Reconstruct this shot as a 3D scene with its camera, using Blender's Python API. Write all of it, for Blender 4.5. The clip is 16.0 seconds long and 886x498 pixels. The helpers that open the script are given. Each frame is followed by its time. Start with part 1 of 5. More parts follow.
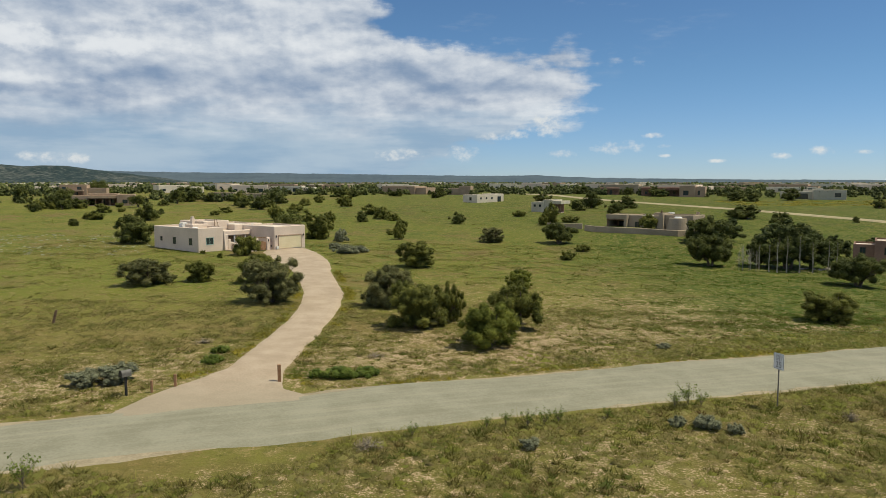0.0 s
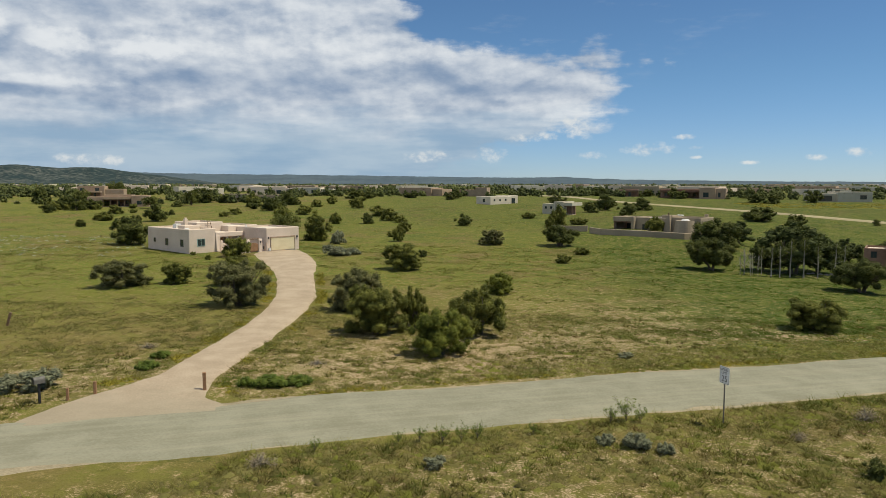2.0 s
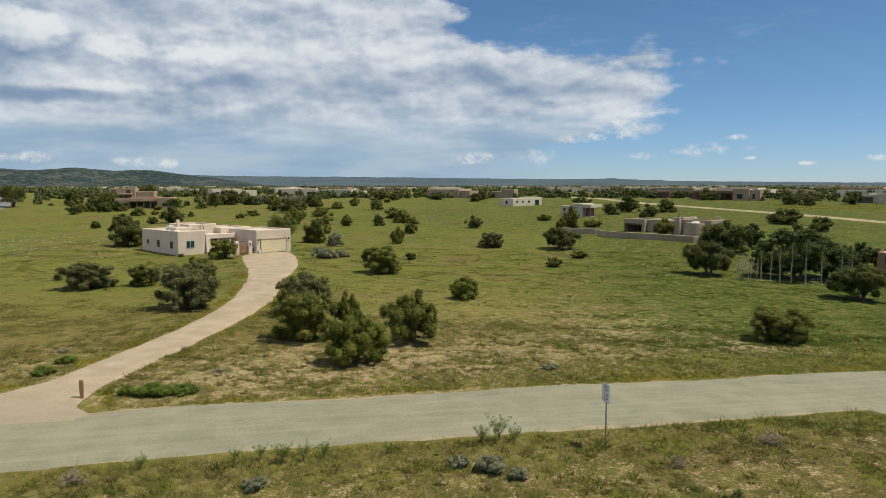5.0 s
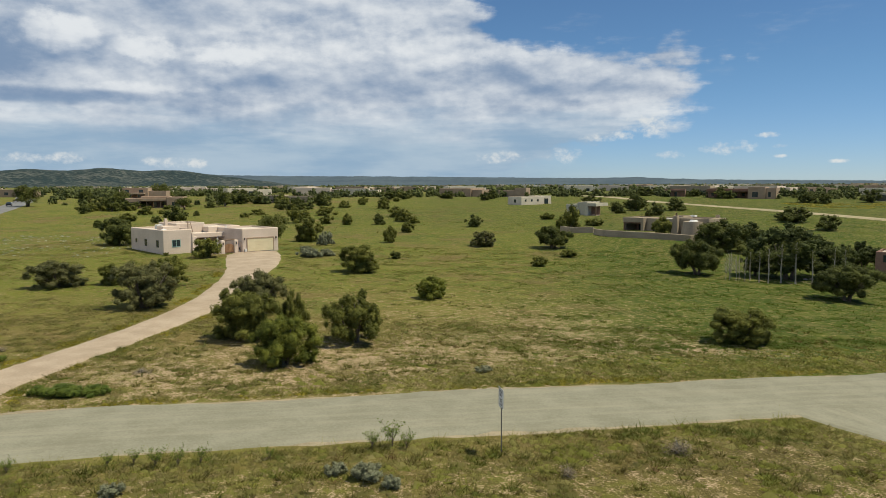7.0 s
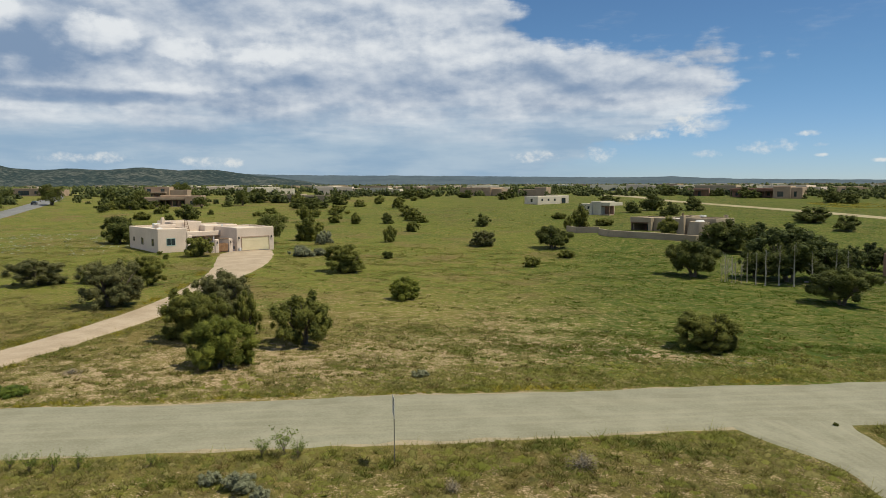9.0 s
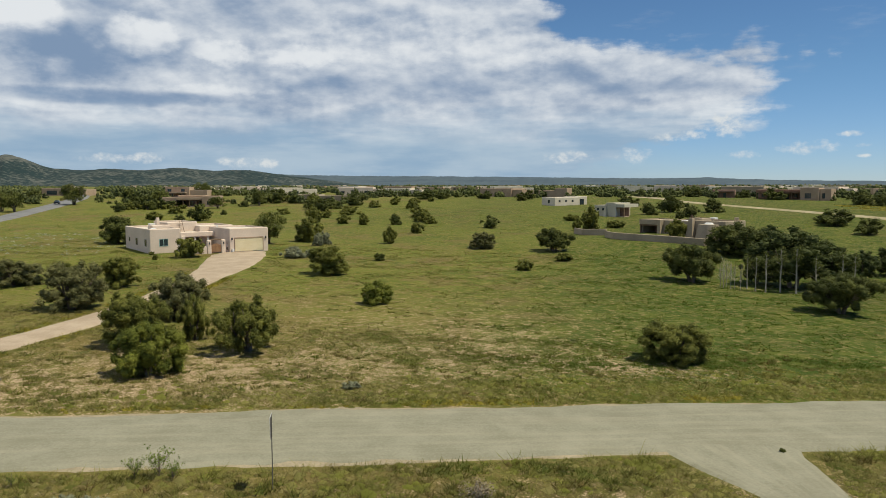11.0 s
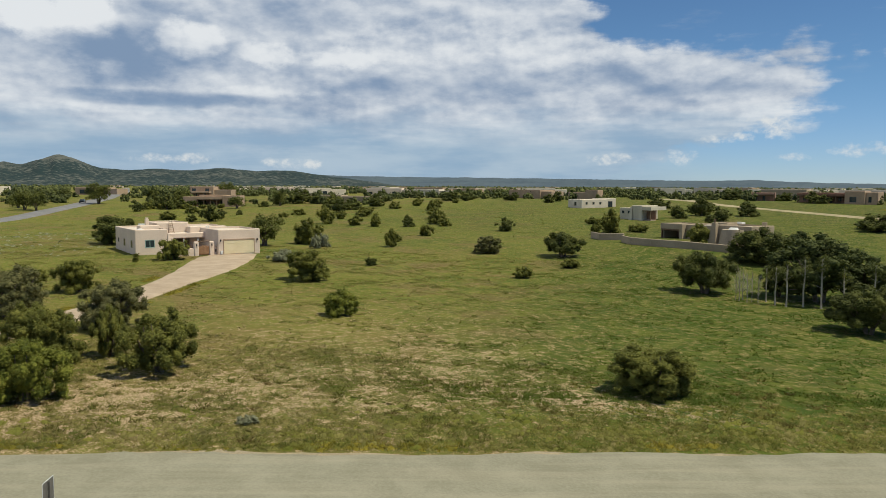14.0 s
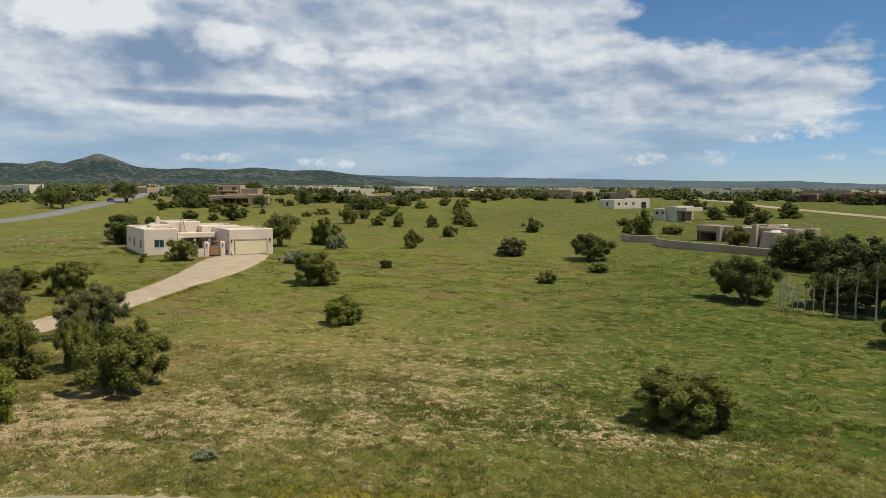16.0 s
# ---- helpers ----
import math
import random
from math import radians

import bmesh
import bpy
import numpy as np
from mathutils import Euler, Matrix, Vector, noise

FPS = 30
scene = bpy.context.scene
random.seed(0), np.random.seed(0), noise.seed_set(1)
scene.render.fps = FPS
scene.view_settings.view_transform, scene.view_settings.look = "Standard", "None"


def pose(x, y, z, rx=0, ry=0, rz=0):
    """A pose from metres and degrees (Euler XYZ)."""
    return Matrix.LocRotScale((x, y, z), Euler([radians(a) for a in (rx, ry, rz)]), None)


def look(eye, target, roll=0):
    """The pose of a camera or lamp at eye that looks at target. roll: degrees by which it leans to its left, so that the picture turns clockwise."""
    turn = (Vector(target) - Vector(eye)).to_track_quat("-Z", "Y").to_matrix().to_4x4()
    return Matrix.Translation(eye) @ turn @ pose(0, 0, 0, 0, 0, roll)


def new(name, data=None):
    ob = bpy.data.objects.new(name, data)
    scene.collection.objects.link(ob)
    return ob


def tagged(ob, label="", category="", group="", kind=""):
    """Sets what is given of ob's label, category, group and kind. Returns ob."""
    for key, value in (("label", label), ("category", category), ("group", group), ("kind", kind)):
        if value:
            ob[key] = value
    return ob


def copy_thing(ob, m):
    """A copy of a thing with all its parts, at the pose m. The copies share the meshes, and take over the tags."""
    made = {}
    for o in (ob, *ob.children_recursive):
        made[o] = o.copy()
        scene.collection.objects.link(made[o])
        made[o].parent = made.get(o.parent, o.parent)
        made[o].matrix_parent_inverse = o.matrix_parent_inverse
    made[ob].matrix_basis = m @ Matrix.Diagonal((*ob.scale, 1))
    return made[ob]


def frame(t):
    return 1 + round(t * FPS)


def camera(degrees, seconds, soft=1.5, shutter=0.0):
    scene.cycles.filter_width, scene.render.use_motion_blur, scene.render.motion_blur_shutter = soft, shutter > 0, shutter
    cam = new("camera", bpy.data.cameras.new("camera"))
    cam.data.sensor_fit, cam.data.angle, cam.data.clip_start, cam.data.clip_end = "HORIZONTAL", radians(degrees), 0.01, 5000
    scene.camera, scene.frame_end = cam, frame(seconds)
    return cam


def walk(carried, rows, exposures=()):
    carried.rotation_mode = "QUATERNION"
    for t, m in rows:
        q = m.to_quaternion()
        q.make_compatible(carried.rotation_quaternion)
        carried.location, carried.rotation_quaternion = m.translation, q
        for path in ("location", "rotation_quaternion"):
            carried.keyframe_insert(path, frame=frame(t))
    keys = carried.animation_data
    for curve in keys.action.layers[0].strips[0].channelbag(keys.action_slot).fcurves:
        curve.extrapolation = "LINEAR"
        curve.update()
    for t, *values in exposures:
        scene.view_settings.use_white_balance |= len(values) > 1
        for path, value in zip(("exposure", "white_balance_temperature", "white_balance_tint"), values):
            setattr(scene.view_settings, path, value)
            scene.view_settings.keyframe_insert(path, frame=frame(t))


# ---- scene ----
cam = camera(61.8, 16.0, soft=0.8)
METRES, EYE, TILT, LEAN, TURN = 52.0, 12.7, -5.2, 0.0, 0.0
ROWS = [
    (0.0, 0.0, 0.0, 0.0, 0.0, 0.0, -0.0),
    (0.5, 0.0264, 0.0128, 0.0003, 0.58, 0.04, -0.1),
    (1.0, 0.0533, 0.0248, 0.0007, 1.14, 0.02, -0.13),
    (1.5, 0.0807, 0.0356, 0.0015, 1.64, 0.0, -0.17),
    (2.0, 0.1087, 0.0459, 0.0025, 2.18, 0.13, -0.24),
    (2.5, 0.1375, 0.0564, 0.0034, 2.61, 0.11, -0.24),
    (3.0, 0.1662, 0.067, 0.0042, 3.1, 0.15, -0.25),
    (3.5, 0.1955, 0.0768, 0.0051, 3.75, 0.13, -0.28),
    (4.0, 0.2247, 0.087, 0.0056, 4.51, 0.19, -0.35),
    (6.5, 0.3727, 0.1371, 0.0077, 7.34, 0.2, -0.48),
    (7.0, 0.4021, 0.1483, 0.0071, 7.79, 0.17, -0.48),
    (7.5, 0.4311, 0.1591, 0.0074, 8.25, 0.18, -0.54),
    (8.0, 0.4602, 0.1707, 0.0077, 8.91, 0.12, -0.58),
    (8.5, 0.4885, 0.1833, 0.0087, 9.55, 0.15, -0.64),
    (9.0, 0.5168, 0.1974, 0.01, 10.34, 0.09, -0.73),
    (11.5, 0.6429, 0.2976, 0.0187, 13.31, 0.14, -1.14),
    (12.0, 0.6624, 0.3237, 0.0207, 13.78, 0.16, -1.21),
    (12.5, 0.6774, 0.3528, 0.023, 14.44, 0.16, -1.35),
    (13.0, 0.691, 0.3832, 0.0254, 14.97, 0.22, -1.44),
    (13.5, 0.7021, 0.4133, 0.0276, 15.38, 0.16, -1.56),
    (14.0, 0.7087, 0.4444, 0.0294, 16.02, 0.13, -1.67),
    (14.5, 0.7129, 0.4751, 0.0315, 16.8, 0.08, -1.81),
    (15.0, 0.7141, 0.5053, 0.0333, 17.4, 0.06, -1.91),
    (15.5, 0.7126, 0.5351, 0.0349, 18.0, 0.06, -1.99),
    (16.0, 0.7092, 0.5653, 0.0367, 18.53, 0.04, -2.06),
]
walk(cam, [(t, pose(0, 0, EYE, TILT, LEAN, TURN) @ pose(METRES * x, METRES * y, METRES * z, 90 + pitch, roll, yaw)) for t, x, y, z, yaw, pitch, roll in ROWS])

# ---- light ----
SUN_AZ, SUN_EL = radians(2), radians(62)          # azimuth counted from +x towards +y
world = bpy.data.worlds.new("sky")
scene.world = world
world.use_nodes = True


class Nodes:
    """A short way to write node trees."""

    def __init__(self, tree):
        self.tree = tree
        tree.nodes.clear()

    def add(self, kind, **settings):
        n = self.tree.nodes.new(kind)
        for key, value in settings.items():
            setattr(n, key, value)
        return n

    def put(self, socket, value):
        if hasattr(value, "is_linked"):
            self.tree.links.new(value, socket)
        elif value is not None:
            socket.default_value = value

    def math(self, op, a, b=None, c=None, clamp=False):
        n = self.add("ShaderNodeMath", operation=op, use_clamp=clamp)
        for i, v in enumerate((a, b, c)):
            self.put(n.inputs[i], v)
        return n.outputs[0]

    def step(self, value, low, high, out_low=0.0, out_high=1.0):
        n = self.add("ShaderNodeMapRange", interpolation_type="SMOOTHSTEP")
        for i, v in enumerate((value, low, high, out_low, out_high)):
            self.put(n.inputs[i], v)
        return n.outputs[0]

    def noise(self, vector, scale, detail=4.0, rough=0.55, warp=0.0):
        n = self.add("ShaderNodeTexNoise")
        self.put(n.inputs["Vector"], vector)
        for key, v in (("Scale", scale), ("Detail", detail), ("Roughness", rough), ("Distortion", warp)):
            self.put(n.inputs[key], v)
        return n.outputs["Fac"]

    def mix(self, fac, a, b):
        n = self.add("ShaderNodeMix", data_type="RGBA")
        self.put(n.inputs[0], fac)
        for i, v in ((6, a), (7, b)):
            self.put(n.inputs[i], (*v, 1.0) if isinstance(v, tuple) else v)
        return n.outputs[2]

    def xyz(self, x, y, z):
        n = self.add("ShaderNodeCombineXYZ")
        for i, v in enumerate((x, y, z)):
            self.put(n.inputs[i], v)
        return n.outputs[0]


def build_sky():
    n = Nodes(world.node_tree)
    way = n.add("ShaderNodeTexCoord").outputs["Generated"]
    s = n.add("ShaderNodeSeparateXYZ")
    n.put(s.inputs[0], way)
    x, y, z = s.outputs
    az = n.math("MULTIPLY", n.math("ARCTAN2", x, y), 57.2958)
    el = n.math("MULTIPLY", n.math("ARCSINE", z), 57.2958)
    sky = n.add("ShaderNodeTexSky", sky_type="NISHITA", sun_disc=False, sun_elevation=SUN_EL, sun_rotation=radians(90) - SUN_AZ,
                altitude=2000.0, air_density=1.0, dust_density=0.15, ozone_density=2.0)
    # cloud texture space: degrees, flattened towards the horizon
    flat = n.xyz(az, n.math("MULTIPLY", el, 2.1), 0.0)
    fine = n.noise(flat, 0.095, 9.0, 0.53)
    fine_up = n.noise(n.xyz(n.math("ADD", az, 0.5), n.math("MULTIPLY_ADD", el, 2.1, 1.7), 0.0), 0.095, 9.0, 0.53)
    broad = n.noise(n.xyz(az, n.math("MULTIPLY", el, 3.0), 3.7), 0.09, 3.0, 0.5)
    streak = n.noise(n.xyz(az, n.math("MULTIPLY", el, 6.0), 5.1), 0.13, 5.0, 0.55)
    lump = n.noise(n.xyz(az, n.math("MULTIPLY", el, 1.5), 7.4), 0.38, 6.0, 0.58)
    # the big bank: below a bent upper edge, left of a right edge that comes in lower down
    top = n.math("MAXIMUM", n.math("MULTIPLY_ADD", az, -0.10, 10.7), n.math("MULTIPLY_ADD", az, -0.9, 8.3))
    top = n.math("SUBTRACT", top, el)
    right = n.math("MINIMUM", n.math("SUBTRACT", 13.6, az), n.math("SUBTRACT", n.math("MULTIPLY_ADD", el, 2.7, -4.0), az))
    bank = n.math("MINIMUM", n.math("MULTIPLY", top, 0.7), n.math("MULTIPLY", right, 0.26))
    bank = n.math("MINIMUM", bank, 2.6)
    lumps = n.math("ADD", n.math("MULTIPLY", n.math("SUBTRACT", fine, 0.5), 4.6), n.math("MULTIPLY", n.math("SUBTRACT", streak, 0.5), 2.4))
    lumps = n.math("MULTIPLY_ADD", n.math("SUBTRACT", lump, 0.5), 1.8, lumps)
    cover = n.step(n.math("ADD", lumps, bank), -0.25, 0.7)
    # thin wisps over the bank's upper edge
    wisp = n.noise(n.xyz(az, n.math("MULTIPLY", el, 4.0), 1.3), 0.17, 7.0, 0.62)
    wisp = n.math("MULTIPLY", n.step(wisp, 0.54, 0.82, 0.0, 0.4), n.step(n.math("SUBTRACT", el, n.math("MULTIPLY", az, 0.12)), 5.0, 8.0))
    cover = n.math("MAXIMUM", cover, n.math("MULTIPLY", wisp, n.step(az, 26.0, 8.0)))
    # haze and rain veil under the bank
    under = n.math("MULTIPLY", n.step(el, 5.5, 3.5), n.step(az, 6.0, -6.0))
    cover = n.math("MAXIMUM", cover, n.math("MULTIPLY", under, 0.9))
    # small fair-weather clouds low over the horizon: azimuth, elevation, half width, half height
    small = None
    for a, e, w, h in ((13.2, 2.5, 2.0, 0.55), (15.8, 3.4, 0.9, 0.24), (16.5, 2.6, 0.7, 0.2), (16.5, 1.9, 0.5, 0.14), (27.0, 2.1, 1.1, 0.34),
                       (24.4, 1.8, 0.9, 0.26), (20.2, 1.5, 0.8, 0.16), (8.9, 2.1, 1.3, 0.35), (29.4, 2.0, 0.8, 0.2), (1.6, 2.2, 1.5, 0.6),
                       (-3.2, 2.0, 2.0, 0.5), (7.6, 4.2, 1.9, 1.0), (5.0, 3.5, 2.6, 0.4), (-27.4, 1.6, 3.2, 0.45), (-36.0, 1.9, 3.0, 0.4),
                       (35.0, 2.4, 2.2, 0.6), (47.0, 2.6, 2.5, 0.6), (60.0, 3.0, 3.0, 0.7)):
        dx = n.math("DIVIDE", n.math("SUBTRACT", az, a), w)
        dy = n.math("SUBTRACT", el, e)
        dy = n.math("DIVIDE", dy, n.math("ADD", h, 0.0))
        d = n.math("SUBTRACT", 1.0, n.math("ADD", n.math("MULTIPLY", dx, dx), n.math("MULTIPLY", dy, dy)))
        small = d if small is None else n.math("MAXIMUM", small, d)
    puff = n.noise(n.xyz(az, n.math("MULTIPLY", el, 1.3), 9.0), 0.8, 6.0, 0.62)
    small = n.math("MAXIMUM", small, -3.0)
    small_cover = n.step(n.math("MULTIPLY_ADD", n.math("SUBTRACT", puff, 0.5), 4.2, small), 0.0, 1.7)
    # brightness: soft sunlit billows, and the larger heaps and shaded bases: azimuth, elevation, half width, half height, amount
    bright = n.math("MULTIPLY_ADD", n.math("SUBTRACT", fine, fine_up), 2.6, 0.54)
    bright = n.math("MULTIPLY_ADD", n.math("SUBTRACT", broad, 0.5), 1.1, bright)
    bright = n.math("MULTIPLY_ADD", n.math("SUBTRACT", streak, 0.5), 0.2, bright)
    bright = n.math("MULTIPLY_ADD", n.math("SUBTRACT", lump, 0.5), 0.22, bright)
    lump_up = n.noise(n.xyz(n.math("ADD", az, 0.3), n.math("MULTIPLY_ADD", el, 1.5, 0.55), 7.4), 0.38, 6.0, 0.58)
    bright = n.math("MULTIPLY_ADD", n.math("SUBTRACT", lump, lump_up), 0.55, bright)
    swell = n.math("MULTIPLY", n.math("SUBTRACT", lump, 0.5), 3.6)
    for a, e, w, h, amount in ((-38.5, 9.2, 7.0, 2.2, -0.70), (-37.5, 6.1, 9.0, 0.6, -0.60), (-27.0, 12.4, 5.0, 1.2, -0.25), (-21.0, 7.7, 3.0, 0.9, -0.30), (-12.5, 7.2, 5.0, 1.2, -0.28),
                               (-3.0, 8.2, 2.0, 0.8, -0.22), (2.5, 7.0, 5.0, 0.5, -0.25), (-44.0, 11.4, 4.4, 1.9, 0.80), (-34.8, 10.3, 2.4, 1.4, 0.75), (-29.2, 9.5, 2.4, 0.9, 0.45), (-23.7, 9.4, 2.2, 0.9, 0.40),
                               (-17.0, 10.8, 7.0, 1.6, 0.18), (-6.0, 10.2, 5.0, 1.4, 0.20), (1.3, 10.5, 1.2, 0.7, 0.45), (7.4, 4.8, 2.6, 0.8, 0.35), (-30.0, 6.9, 4.0, 0.4, 0.25), (-40.0, 5.3, 6.0, 0.35, 0.30)):
        dx = n.math("DIVIDE", n.math("SUBTRACT", az, a), w)
        dy = n.math("DIVIDE", n.math("SUBTRACT", el, e), h)
        d = n.math("SUBTRACT", 1.0, n.math("ADD", n.math("MULTIPLY", dx, dx), n.math("MULTIPLY", dy, dy)))
        bright = n.math("ADD", bright, n.step(n.math("ADD", d, swell), -0.4, 1.1 if amount > 0.3 else 1.6, 0.0, amount))
    low = n.step(n.math("MULTIPLY_ADD", n.math("SUBTRACT", streak, 0.5), 5.0, el), 2.6, 6.4, 0.0, 1.0)
    veil = n.mix(n.step(n.math("MULTIPLY_ADD", n.math("SUBTRACT", streak, 0.5), 0.8, fine), 0.32, 0.72), (0.28, 0.41, 0.55), (0.41, 0.52, 0.62))
    shade = n.mix(n.step(bright, -0.05, 1.15), (0.21, 0.30, 0.44), (0.77, 0.80, 0.82))
    cloud = n.mix(low, veil, shade)
    back = n.add("ShaderNodeBackground")
    blue = n.add("ShaderNodeMix", data_type="RGBA", blend_type="MULTIPLY")
    blue.inputs[0].default_value = 1.0
    n.put(blue.inputs[6], sky.outputs[0])
    n.put(blue.inputs[7], n.mix(n.step(el, 0.0, 9.0), (0.80, 1.00, 1.34), (0.78, 1.05, 1.22)))
    n.put(back.inputs[0], blue.outputs[2])
    back.inputs[1].default_value = 0.072
    fluff = n.add("ShaderNodeBackground")
    n.put(fluff.inputs[0], cloud)
    fluff.inputs[1].default_value = 1.0
    puffs = n.add("ShaderNodeBackground")
    n.put(puffs.inputs[0], n.mix(n.step(puff, 0.3, 0.6), (0.46, 0.55, 0.64), (0.74, 0.76, 0.75)))
    puffs.inputs[1].default_value = 1.0
    one = n.add("ShaderNodeMixShader")
    n.put(one.inputs[0], n.math("MULTIPLY", cover, 0.97))
    n.put(one.inputs[1], back.outputs[0])
    n.put(one.inputs[2], fluff.outputs[0])
    two = n.add("ShaderNodeMixShader")
    n.put(two.inputs[0], n.math("MULTIPLY", small_cover, 0.9))
    n.put(two.inputs[1], one.outputs[0])
    n.put(two.inputs[2], puffs.outputs[0])
    out = n.add("ShaderNodeOutputWorld")
    n.put(out.inputs[0], two.outputs[0])


build_sky()
sun = new("sun", bpy.data.lights.new("sun", "SUN"))
sun.data.energy, sun.data.angle, sun.data.color = 5.0, radians(0.6), (1.0, 0.925, 0.70)
sun.matrix_world = look((math.cos(SUN_AZ) * math.cos(SUN_EL) * 100, math.sin(SUN_AZ) * math.cos(SUN_EL) * 100, math.sin(SUN_EL) * 100), (0, 0, 0))


# ---- materials ----
def surface(name, dark, light, scale=3.0, fine=30.0, rough=0.9, bump=0.3, attribute="", third=None, depth=0.02, translucent=0.0, island=0.0, steep=0.0, lush=None):
    """Two tones over a broad and a fine noise, with fine relief. attribute: a vertex value that chooses the third tone."""
    m = bpy.data.materials.new(name)
    m.use_nodes = True
    n = Nodes(m.node_tree)
    at = n.add("ShaderNodeTexCoord").outputs["Object"]
    if steep:
        k = n.add("ShaderNodeVectorMath", operation="MULTIPLY")
        n.put(k.inputs[0], at)
        k.inputs[1].default_value = (1.0, 1.0, steep)
        at = k.outputs[0]
    a, b = n.noise(at, scale, 4.0, 0.6), n.noise(at, fine, 3.0, 0.6)
    fac = n.step(n.math("ADD", n.math("MULTIPLY", a, 0.6), n.math("MULTIPLY", b, 0.4)), 0.35, 0.65)
    if island:
        r = n.add("ShaderNodeNewGeometry").outputs["Random Per Island"]
        fac = n.math("MULTIPLY_ADD", n.math("SUBTRACT", r, 0.5), island, fac, clamp=True)
    tint = n.mix(fac, dark, light)
    if third:
        v = n.add("ShaderNodeAttribute", attribute_name=attribute).outputs["Fac"]
        tint = n.mix(v, tint, third)
    if lush:
        tint = n.mix(n.add("ShaderNodeAttribute", attribute_name="lush").outputs["Fac"], tint, lush)
    p = n.add("ShaderNodeBsdfPrincipled")
    n.put(p.inputs["Base Color"], tint)
    p.inputs["Roughness"].default_value = rough
    p.inputs["Specular IOR Level"].default_value = 0.25
    if bump:
        k = n.add("ShaderNodeBump")
        k.inputs["Strength"].default_value, k.inputs["Distance"].default_value = bump, depth
        n.put(k.inputs["Height"], b)
        n.put(p.inputs["Normal"], k.outputs[0])
    result = p.outputs[0]
    if translucent:
        t = n.add("ShaderNodeBsdfTranslucent")
        n.put(t.inputs[0], tint)
        mix = n.add("ShaderNodeMixShader")
        mix.inputs[0].default_value = translucent
        n.put(mix.inputs[1], result)
        n.put(mix.inputs[2], t.outputs[0])
        result = mix.outputs[0]
    out = n.add("ShaderNodeOutputMaterial")
    n.put(out.inputs[0], result)
    return m


def ground_material():
    """Soil, straw and grass by patches at three scales; 'bare' says where the soil shows more, 'lush' where the grass is greener."""
    m = bpy.data.materials.new("meadow")
    m.use_nodes = True
    n = Nodes(m.node_tree)
    at = n.add("ShaderNodeTexCoord").outputs["Object"]
    bare = n.add("ShaderNodeAttribute", attribute_name="bare").outputs["Fac"]
    lush = n.add("ShaderNodeAttribute", attribute_name="lush").outputs["Fac"]
    big, mid = n.noise(at, 0.035, 4.0, 0.55), n.noise(at, 0.35, 4.0, 0.6)
    small, grain = n.noise(at, 1.6, 4.0, 0.65), n.noise(at, 9.0, 3.0, 0.7)
    grass = n.mix(n.step(mid, 0.36, 0.64), (0.070, 0.092, 0.013), (0.140, 0.144, 0.028))
    tract = n.noise(at, 0.11, 5.0, 0.6)
    grass = n.mix(n.step(tract, 0.49, 0.60, 0.0, 0.9), grass, (0.140, 0.106, 0.042))
    grass = n.mix(n.step(tract, 0.46, 0.34, 0.0, 0.8), grass, (0.060, 0.094, 0.013))
    grass = n.mix(n.step(big, 0.40, 0.68), grass, (0.124, 0.138, 0.022))
    grass = n.mix(n.math("MULTIPLY", lush, n.step(mid, 0.3, 0.7, 0.95, 0.45)), grass, (0.035, 0.064, 0.008))
    dry = n.add("ShaderNodeAttribute", attribute_name="dry").outputs["Fac"]
    grass = n.mix(n.math("MULTIPLY", dry, n.step(mid, 0.3, 0.6, 0.75, 0.35)), grass, (0.165, 0.128, 0.042))
    straw = n.mix(n.step(small, 0.35, 0.65), (0.160, 0.124, 0.046), (0.230, 0.178, 0.076))
    rust = n.noise(at, 0.75, 5.0, 0.65)
    straw = n.mix(n.step(rust, 0.52, 0.66, 0.0, 0.8), straw, (0.165, 0.108, 0.046))
    grass = n.mix(n.step(rust, 0.44, 0.30, 0.0, 0.75), grass, (0.046, 0.064, 0.013))
    field = n.mix(n.step(n.math("ADD", n.math("MULTIPLY", small, 0.6), n.math("MULTIPLY", grain, 0.4)), 0.48, 0.62, 0.0, 0.8), grass, straw)
    soil = n.mix(n.step(grain, 0.3, 0.7), (0.27, 0.190, 0.112), (0.41, 0.315, 0.205))
    open_soil = n.math("ADD", n.math("MULTIPLY", n.math("SUBTRACT", small, 0.5), 1.6), n.math("MULTIPLY", n.math("SUBTRACT", mid, 0.5), 0.5))
    open_soil = n.math("MULTIPLY_ADD", n.math("SUBTRACT", grain, 0.5), 1.9, open_soil)
    open_soil = n.math("ADD", open_soil, n.math("MULTIPLY_ADD", bare, 0.90, -0.64))
    tint = n.mix(n.step(open_soil, -0.15, 0.30), field, soil)
    worn = n.math("MULTIPLY", n.add("ShaderNodeAttribute", attribute_name="rough").outputs["Fac"], n.step(n.math("MULTIPLY_ADD", n.math("SUBTRACT", grain, 0.5), 0.8, rust), 0.62, 0.38))
    tint = n.mix(n.math("MULTIPLY", worn, 0.75), tint, (0.082, 0.064, 0.022))
    tint = n.mix(n.step(grain, 0.25, 0.5, 0.22, 0.0), tint, (0.03, 0.035, 0.012))
    p = n.add("ShaderNodeBsdfPrincipled")
    n.put(p.inputs["Base Color"], tint)
    p.inputs["Roughness"].default_value = 1.0
    p.inputs["Specular IOR Level"].default_value = 0.1
    k = n.add("ShaderNodeBump")
    k.inputs["Strength"].default_value, k.inputs["Distance"].default_value = 0.7, 0.25
    n.put(k.inputs["Height"], n.math("ADD", n.math("MULTIPLY", small, 0.7), n.math("MULTIPLY", grain, 0.4)))
    n.put(p.inputs["Normal"], k.outputs[0])
